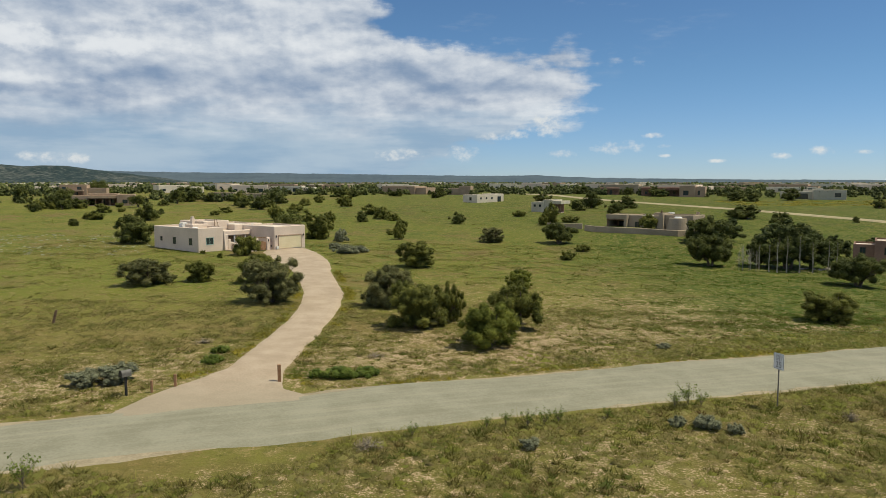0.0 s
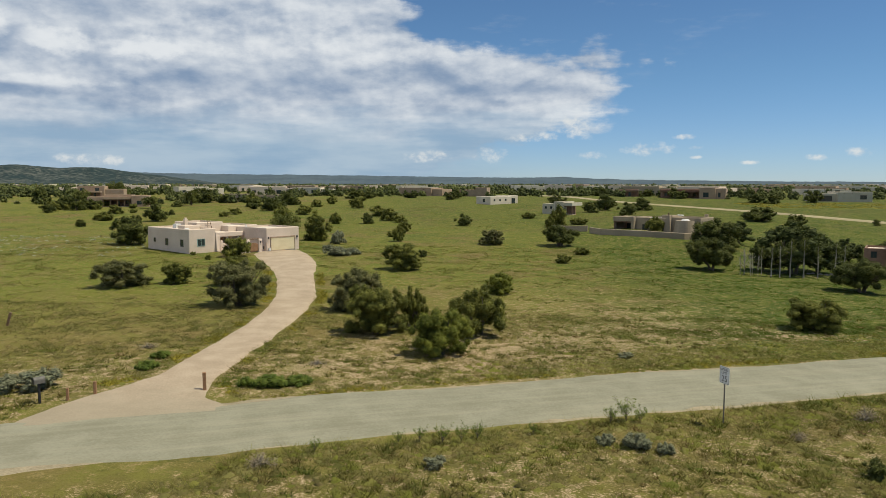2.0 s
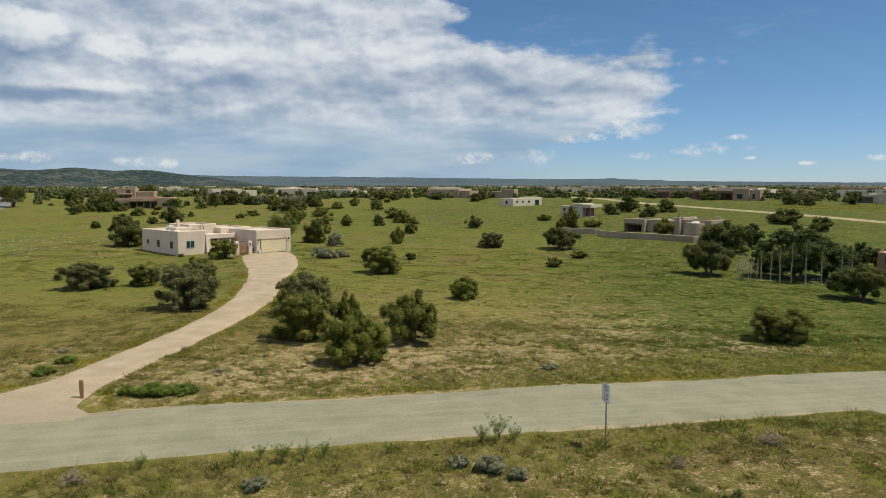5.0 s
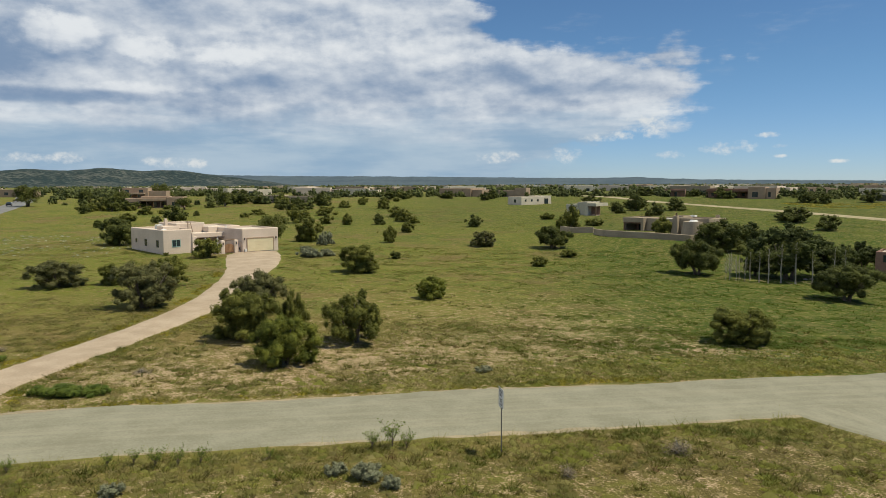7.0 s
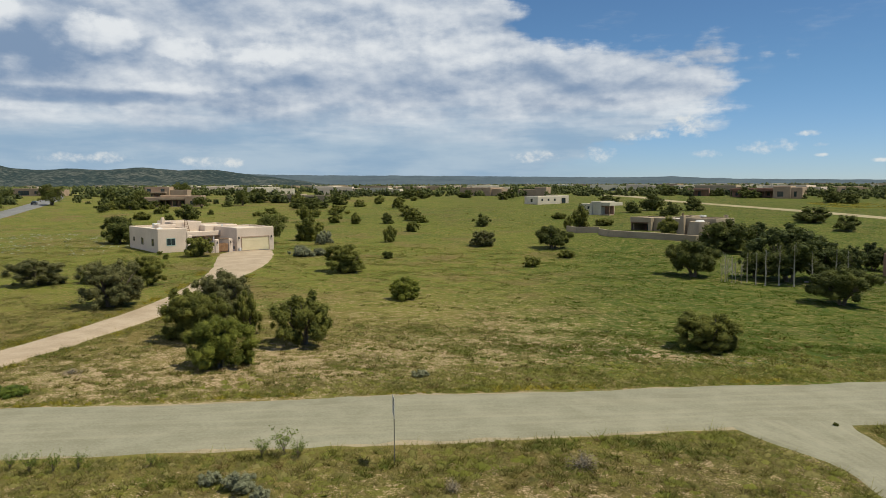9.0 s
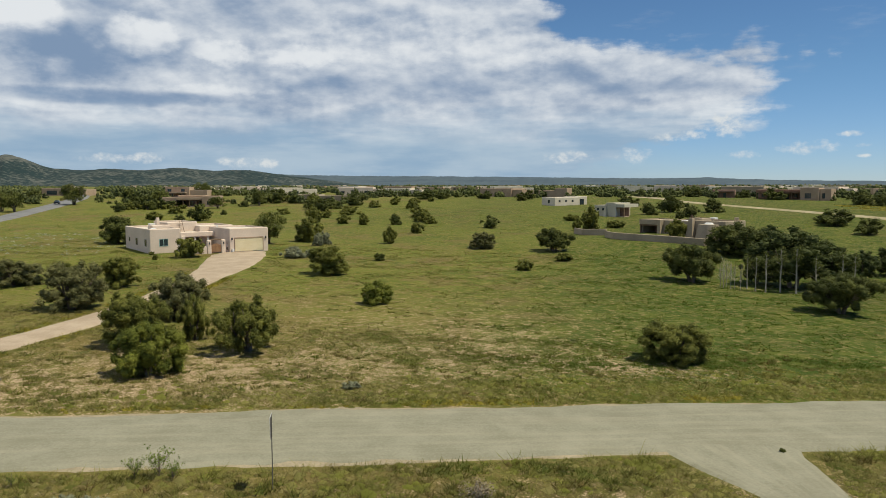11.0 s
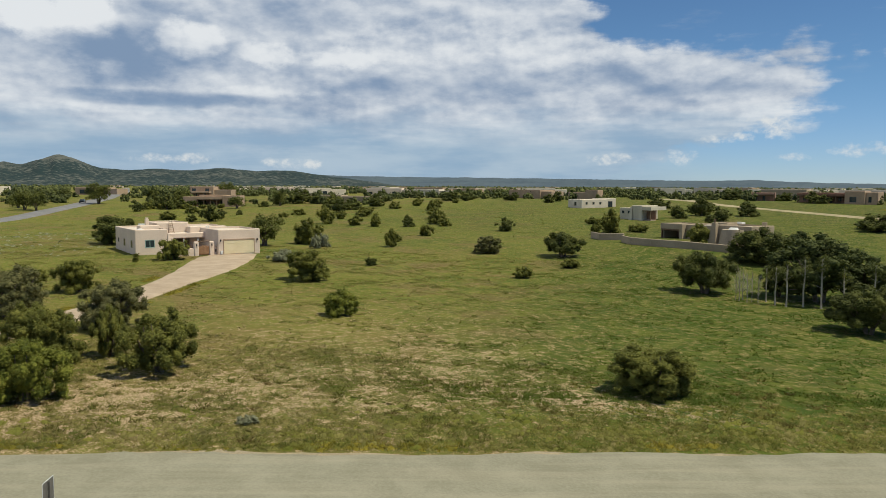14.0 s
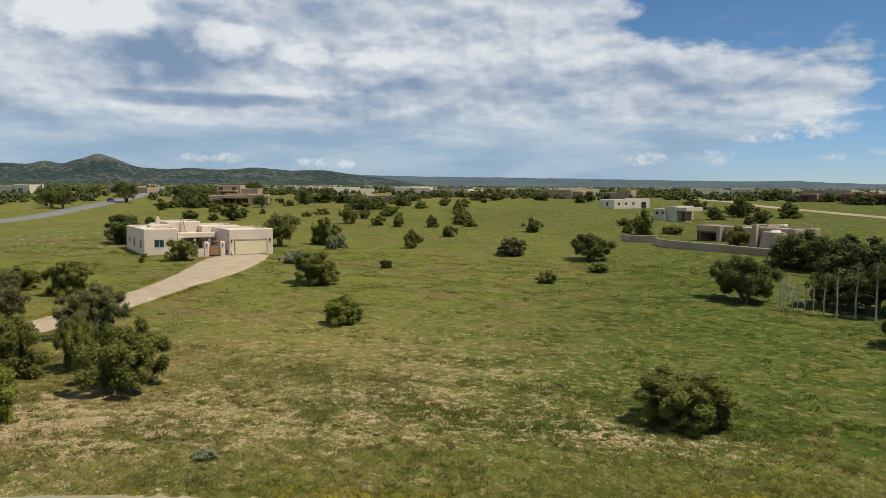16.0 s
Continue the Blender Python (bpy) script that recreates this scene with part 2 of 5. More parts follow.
    out = n.add("ShaderNodeOutputMaterial")
    n.put(out.inputs[0], p.outputs[0])
    return m


def glass_material():
    m = bpy.data.materials.new("window_glass")
    m.use_nodes = True
    n = Nodes(m.node_tree)
    p = n.add("ShaderNodeBsdfPrincipled")
    p.inputs["Base Color"].default_value = (0.03, 0.045, 0.05, 1)
    p.inputs["Roughness"].default_value = 0.06
    p.inputs["Specular IOR Level"].default_value = 0.8
    out = n.add("ShaderNodeOutputMaterial")
    n.put(out.inputs[0], p.outputs[0])
    return m


def scrub_material(name, bush, soil):
    """Slopes dotted with dark bushes over paler ground, thinner towards the stony tops."""
    m = bpy.data.materials.new(name)
    m.use_nodes = True
    n = Nodes(m.node_tree)
    at = n.add("ShaderNodeTexCoord").outputs["Object"]
    dots, drift = n.noise(at, 0.055, 3.0, 0.6), n.noise(at, 0.006, 4.0, 0.6)
    z = n.add("ShaderNodeSeparateXYZ")
    n.put(z.inputs[0], at)
    thick = n.math("ADD", n.math("MULTIPLY", n.math("SUBTRACT", drift, 0.5), 0.45), n.step(z.outputs[2], 80.0, 140.0, 0.06, -0.10))
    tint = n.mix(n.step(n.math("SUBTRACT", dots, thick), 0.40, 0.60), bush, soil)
    p = n.add("ShaderNodeBsdfPrincipled")
    n.put(p.inputs["Base Color"], tint)
    p.inputs["Roughness"].default_value = 1.0
    p.inputs["Specular IOR Level"].default_value = 0.1
    out = n.add("ShaderNodeOutputMaterial")
    n.put(out.inputs[0], p.outputs[0])
    return m


MEADOW = ground_material()
GLASS = glass_material()


def road_material():
    """Packed gravel: broad stains, fine grit, and worn wheel lines along the road."""
    m = surface("road_gravel", (0.182, 0.174, 0.124), (0.238, 0.229, 0.170), 0.5, 7.0, 0.95, 0.5, depth=0.03)
    t = m.node_tree
    p = next(q for q in t.nodes if q.type == "BSDF_PRINCIPLED")
    old = p.inputs["Base Color"].links[0].from_socket
    at = t.nodes.new("ShaderNodeAttribute")
    at.attribute_name = "across"
    run = t.nodes.new("ShaderNodeAttribute")
    run.attribute_name = "run"
    xyz = t.nodes.new("ShaderNodeCombineXYZ")
    t.links.new(at.outputs["Fac"], xyz.inputs[0])
    t.links.new(run.outputs["Fac"], xyz.inputs[1])
    tex = t.nodes.new("ShaderNodeTexNoise")
    tex.inputs["Scale"].default_value, tex.inputs["Detail"].default_value = 5.0, 4.0
    t.links.new(xyz.outputs[0], tex.inputs["Vector"])
    fac = t.nodes.new("ShaderNodeMapRange")
    for i, v in ((1, 0.45), (2, 0.7), (3, 0.0), (4, 0.35)):
        fac.inputs[i].default_value = v
    t.links.new(tex.outputs["Fac"], fac.inputs[0])
    mix = t.nodes.new("ShaderNodeMix")
    mix.data_type = "RGBA"
    t.links.new(fac.outputs[0], mix.inputs[0])
    t.links.new(old, mix.inputs[6])
    mix.inputs[7].default_value = (0.31, 0.285, 0.21, 1)
    t.links.new(mix.outputs[2], p.inputs["Base Color"])
    return m


GRAVEL = road_material()
DRIVE = surface("drive_gravel", (0.295, 0.230, 0.165), (0.395, 0.317, 0.236), 0.5, 8.0, 0.95, 0.5, "mouth", (0.245, 0.212, 0.152), depth=0.03)
SHOULDER = surface("road_shoulder", (0.215, 0.180, 0.118), (0.320, 0.265, 0.180), 1.2, 9.0, 0.95, 0.5, depth=0.03)
ASPHALT = surface("asphalt", (0.13, 0.13, 0.135), (0.19, 0.19, 0.19), 0.4, 12.0, 0.9, 0.2)
DIRT = surface("far_dirt_track", (0.25, 0.21, 0.13), (0.36, 0.305, 0.20), 0.15, 2.0, 0.95, 0.2)
STUCCO = surface("pink_stucco", (0.56, 0.455, 0.375), (0.66, 0.545, 0.455), 0.35, 5.0, 0.95, 0.10)
STUCCO_GREY = surface("grey_tan_stucco", (0.28, 0.225, 0.16), (0.36, 0.295, 0.215), 0.35, 5.0, 0.95, 0.25)
STUCCO_BROWN = surface("brown_stucco", (0.30, 0.215, 0.15), (0.40, 0.295, 0.21), 0.35, 5.0, 0.95, 0.25)
STUCCO_ROSE = surface("rose_brown_stucco", (0.20, 0.125, 0.092), (0.28, 0.175, 0.13), 0.35, 5.0, 0.95, 0.25)
STUCCO_PALE = surface("pale_stucco", (0.52, 0.46, 0.37), (0.64, 0.57, 0.47), 0.35, 5.0, 0.95, 0.25)
STUCCO_LIGHT = surface("light_grey_stucco", (0.40, 0.37, 0.29), (0.50, 0.46, 0.37), 0.35, 5.0, 0.95, 0.25)
ROOFING = surface("roof_membrane", (0.50, 0.44, 0.37), (0.62, 0.56, 0.48), 0.6, 6.0, 0.9, 0.2)
ROOF_RED = surface("red_brown_roof", (0.17, 0.085, 0.06), (0.24, 0.13, 0.09), 0.6, 6.0, 0.8, 0.2)
DOOR_TAN = surface("garage_door_paint", (0.62, 0.53, 0.34), (0.68, 0.59, 0.40), 0.8, 9.0, 0.6, 0.05)
TIMBER = surface("weathered_timber", (0.12, 0.075, 0.045), (0.21, 0.14, 0.09), 2.0, 30.0, 0.85, 0.4)
GATE_WOOD = surface("gate_wood", (0.24, 0.13, 0.07), (0.34, 0.20, 0.11), 2.0, 30.0, 0.7, 0.3)
WINDOW_TRIM = surface("teal_window_trim", (0.26, 0.38, 0.36), (0.32, 0.45, 0.42), 2.0, 30.0, 0.5, 0.05)
DARK_TRIM = surface("dark_window_trim", (0.05, 0.04, 0.035), (0.08, 0.065, 0.05), 2.0, 30.0, 0.5, 0.05)
STEEL = surface("galvanised_steel", (0.10, 0.095, 0.085), (0.16, 0.15, 0.14), 5.0, 60.0, 0.55, 0.1)
SIGN_WHITE = surface("sign_white", (0.60, 0.62, 0.64), (0.70, 0.71, 0.72), 3.0, 40.0, 0.45, 0.0)
SIGN_BLACK = surface("sign_black", (0.02, 0.02, 0.022), (0.03, 0.03, 0.032), 3.0, 40.0, 0.5, 0.0)
VENT_GREY = surface("roof_unit_grey", (0.50, 0.50, 0.50), (0.66, 0.66, 0.64), 2.0, 20.0, 0.6, 0.1)
BLACK_METAL = surface("black_metal", (0.015, 0.016, 0.018), (0.03, 0.03, 0.034), 4.0, 40.0, 0.4, 0.05)
CAR_PAINT = surface("dark_car_paint", (0.02, 0.024, 0.035), (0.03, 0.034, 0.045), 3.0, 20.0, 0.25, 0.0)
RUBBER = surface("tyre_rubber", (0.015, 0.015, 0.015), (0.025, 0.025, 0.025), 4.0, 40.0, 0.9, 0.1)
BARK = surface("juniper_bark", (0.095, 0.074, 0.056), (0.190, 0.155, 0.120), 3.0, 25.0, 0.95, 0.6)
BARK_PALE = surface("pale_bark", (0.28, 0.255, 0.21), (0.42, 0.385, 0.32), 3.0, 25.0, 0.9, 0.4)
JUNIPER = surface("juniper_foliage", (0.074, 0.084, 0.016), (0.200, 0.200, 0.040), 1.3, 8.0, 0.85, 0.0, translucent=0.22, island=0.5)
JUNIPER_DARK = surface("dark_juniper_foliage", (0.046, 0.058, 0.014), (0.128, 0.138, 0.030), 1.3, 8.0, 0.85, 0.0, translucent=0.2, island=0.5)
JUNIPER_GREY = surface("grey_olive_foliage", (0.082, 0.086, 0.030), (0.200, 0.192, 0.075), 1.3, 8.0, 0.85, 0.0, translucent=0.22, island=0.5)
JUNIPER_BRIGHT = surface("yellow_green_foliage", (0.078, 0.096, 0.013), (0.220, 0.232, 0.036), 1.3, 8.0, 0.85, 0.0, translucent=0.22, island=0.5)
SAGE = surface("grey_sage_foliage", (0.140, 0.148, 0.085), (0.260, 0.268, 0.170), 1.3, 8.0, 0.9, 0.0, translucent=0.2, island=0.5)
LEAFY = surface("broad_leaf_foliage", (0.070, 0.086, 0.018), (0.150, 0.158, 0.036), 1.3, 8.0, 0.8, 0.0, translucent=0.3, island=0.5)
GRASS = surface("grass_blades", (0.116, 0.130, 0.022), (0.205, 0.198, 0.042), 0.25, 9.0, 0.95, 0.5, "tone", (0.26, 0.205, 0.090), depth=0.06, translucent=0.5, island=0.4, lush=(0.070, 0.105, 0.013))
LEAFY_DARK = surface("dark_leaf_foliage", (0.034, 0.050, 0.014), (0.098, 0.114, 0.030), 1.3, 8.0, 0.8, 0.0, translucent=0.25, island=0.5)
BRIGHT_WEED = surface("bright_weed_leaves", (0.085, 0.128, 0.020), (0.175, 0.215, 0.034), 1.3, 8.0, 0.8, 0.0, translucent=0.3, island=0.5)
DEAD_TWIGS = surface("dead_twigs", (0.17, 0.135, 0.09), (0.29, 0.24, 0.165), 1.3, 8.0, 0.95, 0.0, island=0.5)
FAR_WOODS = surface("far_juniper_foliage", (0.026, 0.038, 0.015), (0.125, 0.138, 0.042), 0.02, 0.9, 0.95, 0.4, depth=0.5, island=0.45)
TALL_GRASS = surface("tall_grass_blades", (0.155, 0.174, 0.026), (0.275, 0.270, 0.058), 0.25, 9.0, 0.95, 0.3, "tone", (0.33, 0.27, 0.13), depth=0.04, translucent=0.5, island=0.5, lush=(0.165, 0.182, 0.030))
YELLOW_WEED = surface("yellow_weed", (0.13, 0.125, 0.018), (0.26, 0.215, 0.025), 0.25, 9.0, 0.95, 0.3, depth=0.05, translucent=0.35, island=0.5)
STONE = surface("field_stone", (0.28, 0.24, 0.20), (0.46, 0.40, 0.34), 2.0, 15.0, 0.95, 0.5)
# Far hills: the haze of distance is put into this blue base colour.
HILLS = surface("far_hill_haze_tint", (0.045, 0.068, 0.092), (0.072, 0.098, 0.118), 0.006, 0.05, 1.0, 0.0, steep=3.0)
# Scrub and soil tones, both shifted to blue-grey to paint in haze.
NEAR_HILLS = scrub_material("hazy_hill_scrub", (0.017, 0.032, 0.034), (0.092, 0.098, 0.088))


# ---- helpers for building ----
def part(name, bm, material, parent=None, label=""):
    me = bpy.data.meshes.new(name)
    bm.to_mesh(me)
    bm.free()
    me.materials.append(material)
    ob = new(name, me)
    if parent:
        ob.parent = parent
    return tagged(ob, label)


def mesh_part(name, verts, faces, material, parent=None, label="", values=None):
    """A mesh from arrays; values: vertex values by attribute name."""
    me = bpy.data.meshes.new(name)
    verts, faces = np.asarray(verts, np.float32), np.asarray(faces, np.int32)
    k = faces.shape[1]
    me.vertices.add(len(verts))
    me.vertices.foreach_set("co", verts.ravel())
    me.loops.add(faces.size)
    me.loops.foreach_set("vertex_index", faces.ravel())
    me.polygons.add(len(faces))
    me.polygons.foreach_set("loop_start", np.arange(0, faces.size, k, dtype=np.int32))
    me.update(calc_edges=True)
    for key, v in (values or {}).items():
        me.attributes.new(key, "FLOAT", "POINT").data.foreach_set("value", np.asarray(v, np.float32))
    me.materials.append(material)
    ob = new(name, me)
    if parent:
        ob.parent = parent
    return tagged(ob, label)


def thing(name, label, category, group="", kind="", m=None):
    ob = new(name)
    ob.empty_display_size = 0.2
    if m is not None:
        ob.matrix_basis = m
    return tagged(ob, label, category, group, kind)


def box(x0, x1, y0, y1, z0, z1, bevel=0.0, bm=None, segments=2):
    bm = bm or bmesh.new()
    made = bmesh.ops.create_cube(bm, size=1.0, matrix=Matrix.Translation(((x0 + x1) / 2, (y0 + y1) / 2, (z0 + z1) / 2)) @ Matrix.Diagonal((x1 - x0, y1 - y0, z1 - z0, 1)))
    if bevel:
        edges = list({e for v in made["verts"] for e in v.link_edges})
        bmesh.ops.bevel(bm, geom=edges, offset=bevel, segments=segments, affect="EDGES", profile=0.5)
    return bm


def tube(points, radii, sides=7):
    """A tapered limb along points, closed at its ends."""
    bm, rings = bmesh.new(), []
    points = [Vector(p) for p in points]
    for i, p in enumerate(points):
        d = (points[min(i + 1, len(points) - 1)] - points[max(i - 1, 0)]).normalized()
        q = d.to_track_quat("Z", "Y")
        rings.append([bm.verts.new(p + q @ Vector((math.cos(a) * radii[i], math.sin(a) * radii[i], 0))) for a in np.linspace(0, 2 * math.pi, sides, endpoint=False)])
    for a, b in zip(rings, rings[1:]):
        for i in range(sides):
            bm.faces.new((a[i], a[(i + 1) % sides], b[(i + 1) % sides], b[i]))
    bm.faces.new(rings[0][::-1])
    bm.faces.new(rings[-1])
    return bm


def smooth_step(a, b, v):
    t = np.clip((np.asarray(v, float) - a) / (b - a), 0, 1)
    return t * t * (3 - 2 * t)


def ground_z(x, y):
    """Height of the land: a gentle fall to the right near the road, a slow rise behind, a low knoll under the walled house."""
    x, y = np.asarray(x, float), np.asarray(y, float)
    u, v = np.clip(x / 50, -1.6, 1.6), np.clip(y / 100, 0, 2.2)
    near = 0.403 - 0.379 * u - 0.697 * v - 0.79 * u * v + 0.771 * v * v - 0.431 * u * u
    far = np.interp(y, [100, 150, 190, 225, 280, 330, 600], [0.3, 1.0, 2.0, 3.4, 5.0, 6.6, 7.0])
    w = smooth_step(110, 205, y)
    return near * (1 - w) + far * w + 1.9 * np.exp(-((x - 44) ** 2 + (y - 160) ** 2) / 22 ** 2)


def gz(x, y):
    return float(ground_z(x, y))


def along(points, step):
    """Evenly spaced points and their sideways directions along a smooth line through points (x, y, half width)."""
    p = np.array(points, float)
    d = np.r_[0, np.cumsum(np.hypot(*np.diff(p[:, :2], axis=0).T))]
    s = np.arange(0, d[-1], step)
    q = np.stack([np.interp(s, d, p[:, i]) for i in range(3)], 1)
    k = max(1, int(min(np.diff(d)) / step))
    kernel = np.ones(k) / k
    pad = np.pad(q, ((k, k), (0, 0)), mode="edge")
    for i in range(3):
        q[:, i] = np.convolve(pad[:, i], kernel, "same")[k:-k]
    q[0], q[-1] = p[0], p[-1]
    t = np.gradient(q[:, :2], axis=0)
    t /= np.linalg.norm(t, axis=1)[:, None]
    return q, np.stack([-t[:, 1], t[:, 0]], 1)


def ribbon(name, points, step, lift, material, label, category, ragged=0.25, across=9, crown=0.0, fade=0.0):
    q, side = along(points, step)
    rng = np.random.default_rng(len(points) * 7 + int(step * 10))
    def edge():
        r = rng.normal(0, 1, len(q))
        return np.convolve(np.pad(r, 3, mode="edge"), np.ones(5) / 5, "same")[3:-3] * ragged * 1.6
    l, r = q[:, 2] + edge(), q[:, 2] + edge()
    f = np.linspace(-1, 1, across)
    off = np.where(f[None] < 0, f[None] * r[:, None], f[None] * l[:, None])
    x = q[:, 0, None] + side[:, 0, None] * off
    y = q[:, 1, None] + side[:, 1, None] * off
    z = ground_z(x, y) + lift + crown * (1 - f[None] ** 2) - (np.abs(f[None]) > 0.99) * (lift + 0.05)
    if fade:
        z -= (0.16 * (1 - smooth_step(0, fade, np.arange(len(q)) * step)))[:, None]
    i, j = np.meshgrid(np.arange(len(q) - 1), np.arange(across - 1), indexing="ij")
    a = (i * across + j).ravel()
    faces = np.stack([a, a + across, a + across + 1, a + 1], 1)
    ob = mesh_part(name, np.stack([x, y, z], -1).reshape(-1, 3), faces, material, values={
        "across": np.repeat(f[None] * 1.6, len(q), 0).ravel(), "run": np.repeat(np.arange(len(q))[:, None] * step * 0.02, across, 1).ravel(),
        "mouth": np.clip(1.0 - np.repeat(np.arange(len(q))[:, None] * step / 11.0, across, 1) + rng.normal(0, 0.06, (len(q), across)), 0, 1).ravel()})
    return tagged(ob, label, category, kind="structure")


# ---- land ----
ROAD = [(-150, -18, 4.0), (-60, 18.5, 4.0), (-20.6, 33.6, 3.9), (0, 41.2, 4.3), (20, 48.5, 4.3), (34, 53.7, 4.2), (70, 67.6, 4.2), (160, 103, 4.2), (330, 170, 4.0)]
SIDE_ROAD = [(37.0, 54.5, 4.6), (38.6, 50.5, 3.6), (40.3, 46, 1.9), (41.5, 40, 1.75), (44, 25, 1.75), (47, 5, 1.8), (50, -30, 1.8)]
DRIVEWAY = [(-11.6, 36.6, 7.0), (-12.3, 39.6, 6.0), (-12.7, 41.8, 4.8), (-12.8, 43.2, 3.8), (-12.6, 45, 2.95), (-12.3, 48, 2.15), (-12.1, 55, 2.0), (-11.8, 64, 2.05), (-12.1, 72, 2.15), (-13.0, 80, 2.3), (-14.9, 88, 2.4),
            (-17.2, 97, 2.7), (-19.6, 106, 3.7), (-22.6, 114, 4.4), (-25.2, 120.6, 4.6), (-26.6, 126.0, 3.4)]
HIGHWAY = [(-70, 60, 4.6), (-95, 105, 4.6), (-118, 145, 4.6), (-134, 177, 4.6), (-150, 210, 4.6), (-172, 250, 4.6), (-208, 310, 4.6), (-330, 470, 4.6), (-800, 1050, 4.6)]
DIRT_ROAD = [(38, 365, 2.2), (50, 330, 2.2), (59.5, 300, 2.2), (74, 274, 2.2), (90, 246, 2.3), (102, 222, 2.4), (110, 206, 2.5), (118, 193, 2.5), (140, 165, 2.5), (180, 130, 2.5)]


def spread(lo, hi, fine_lo, fine_hi, fine, growth):
    mid = list(np.arange(fine_lo, fine_hi + fine / 2, fine))
    for end, sign in ((hi, 1), (lo, -1)):
        at, step = (mid[-1] if sign > 0 else mid[0]), fine
        while (at < end) if sign > 0 else (at > end):
            step *= growth
            at += sign * step
            mid.append(at) if sign > 0 else mid.insert(0, at)
    return np.array(mid)


def build_ground():
    xs, ys = spread(-4900, 4900, -70, 90, 1.0, 1.06), spread(-900, 4900, 12, 170, 1.0, 1.06)
    x, y = np.meshgrid(xs, ys)
    z = ground_z(x, y)
    beyond = (y - (41.2 + 0.365 * x)) * 0.94
    bare = 0.5 * np.exp(-((beyond - 11) / 9) ** 2) * smooth_step(32, 5, x) + 0.58 * smooth_step(-3, -9, beyond)
    bare += 0.16 * smooth_step(48, 15, x) * smooth_step(-14, 2, x) * smooth_step(112, 78, y) * (beyond > 0) + 0.12 * np.exp(-((x - 30) ** 2 + (y - 66) ** 2) / 9 ** 2) + 0.13 * np.exp(-((x - 22) ** 2 + (y - 70) ** 2) / 8 ** 2)
    bare += 0.5 * np.exp(-((x - 36) ** 2 / 60 + (y - 66.5) ** 2 / 5)) + 0.2 * smooth_step(130, 60, y) * (beyond > 0) + 0.18 * np.exp(-((x - 18) / 22) ** 2 - ((y - 82) / 20) ** 2)
    lush = 1.3 * smooth_step(10, 42, x) * smooth_step(240, 110, y) + 0.7 * smooth_step(120, 220, y) * smooth_step(-80, 0, x)
    lush += 0.75 * smooth_step(45, 95, x) * smooth_step(90, 150, y) * smooth_step(420, 300, y)
    lush += 0.35 * np.exp(-((beyond - 9) / 3.0) ** 2) * smooth_step(5, 30, x)
    lush *= np.where(beyond > -4, 0.35 + 0.65 * smooth_step(4, 15, beyond), 0.75 * smooth_step(18, 34, x))
    dry = smooth_step(38, 4, x) * smooth_step(-14, 2, beyond) * smooth_step(58, 24, beyond) + 0.8 * smooth_step(0, -6, beyond)
    rough = smooth_step(-3, -8, beyond) * (0.55 + 0.45 * smooth_step(4, 30, x)) + 0.22 * np.exp(-((beyond - 12) / 9) ** 2) * smooth_step(48, 20, x)
    bare += 0.6 * np.exp(-((x - 55) ** 2 / 60 + (y - 115.5) ** 2 / 12))
    i, j = np.meshgrid(np.arange(len(ys) - 1), np.arange(len(xs) - 1), indexing="ij")
    a = (i * len(xs) + j).ravel()
    faces = np.stack([a, a + 1, a + len(xs) + 1, a + len(xs)], 1)
    ob = mesh_part("ground", np.stack([x, y, z], -1).reshape(-1, 3), faces, MEADOW, values={"bare": np.clip(bare, 0, 1).ravel(), "lush": np.clip(lush, 0, 1).ravel(), "dry": np.clip(dry, 0, 1).ravel(), "rough": np.clip(rough, 0, 1).ravel()})
    ob.data.shade_smooth()
    tagged(ob, "rolling high-desert meadow of green grass and bare soil", "ground", kind="structure")


build_ground()
ribbon("road_shoulder", [(x, y, w + 0.75) for x, y, w in ROAD[1:-1]], 1.0, 0.025, SHOULDER, "pale strip of loose soil along the road edges", "road", 0.42, 7)
ribbon("road", ROAD, 1.0, 0.05, GRAVEL, "wide grey-tan gravel road crossing the meadow", "road", 0.3, 11, 0.06)
ribbon("side_road", SIDE_ROAD, 1.0, 0.075, GRAVEL, "narrow gravel side road joining the main road", "road", 0.25, 9)
ribbon("driveway", DRIVEWAY, 0.5, 0.085, DRIVE, "curving pinkish gravel driveway leading to the garage", "driveway", 0.09, 9, fade=2.6)
ribbon("highway", HIGHWAY, 3.0, 0.25, ASPHALT, "grey two-lane paved road bending away", "road", 0.05, 5)
ribbon("dirt_road", DIRT_ROAD, 3.0, 0.25, DIRT, "pale dirt track across the far meadow", "road", 0.3, 5)


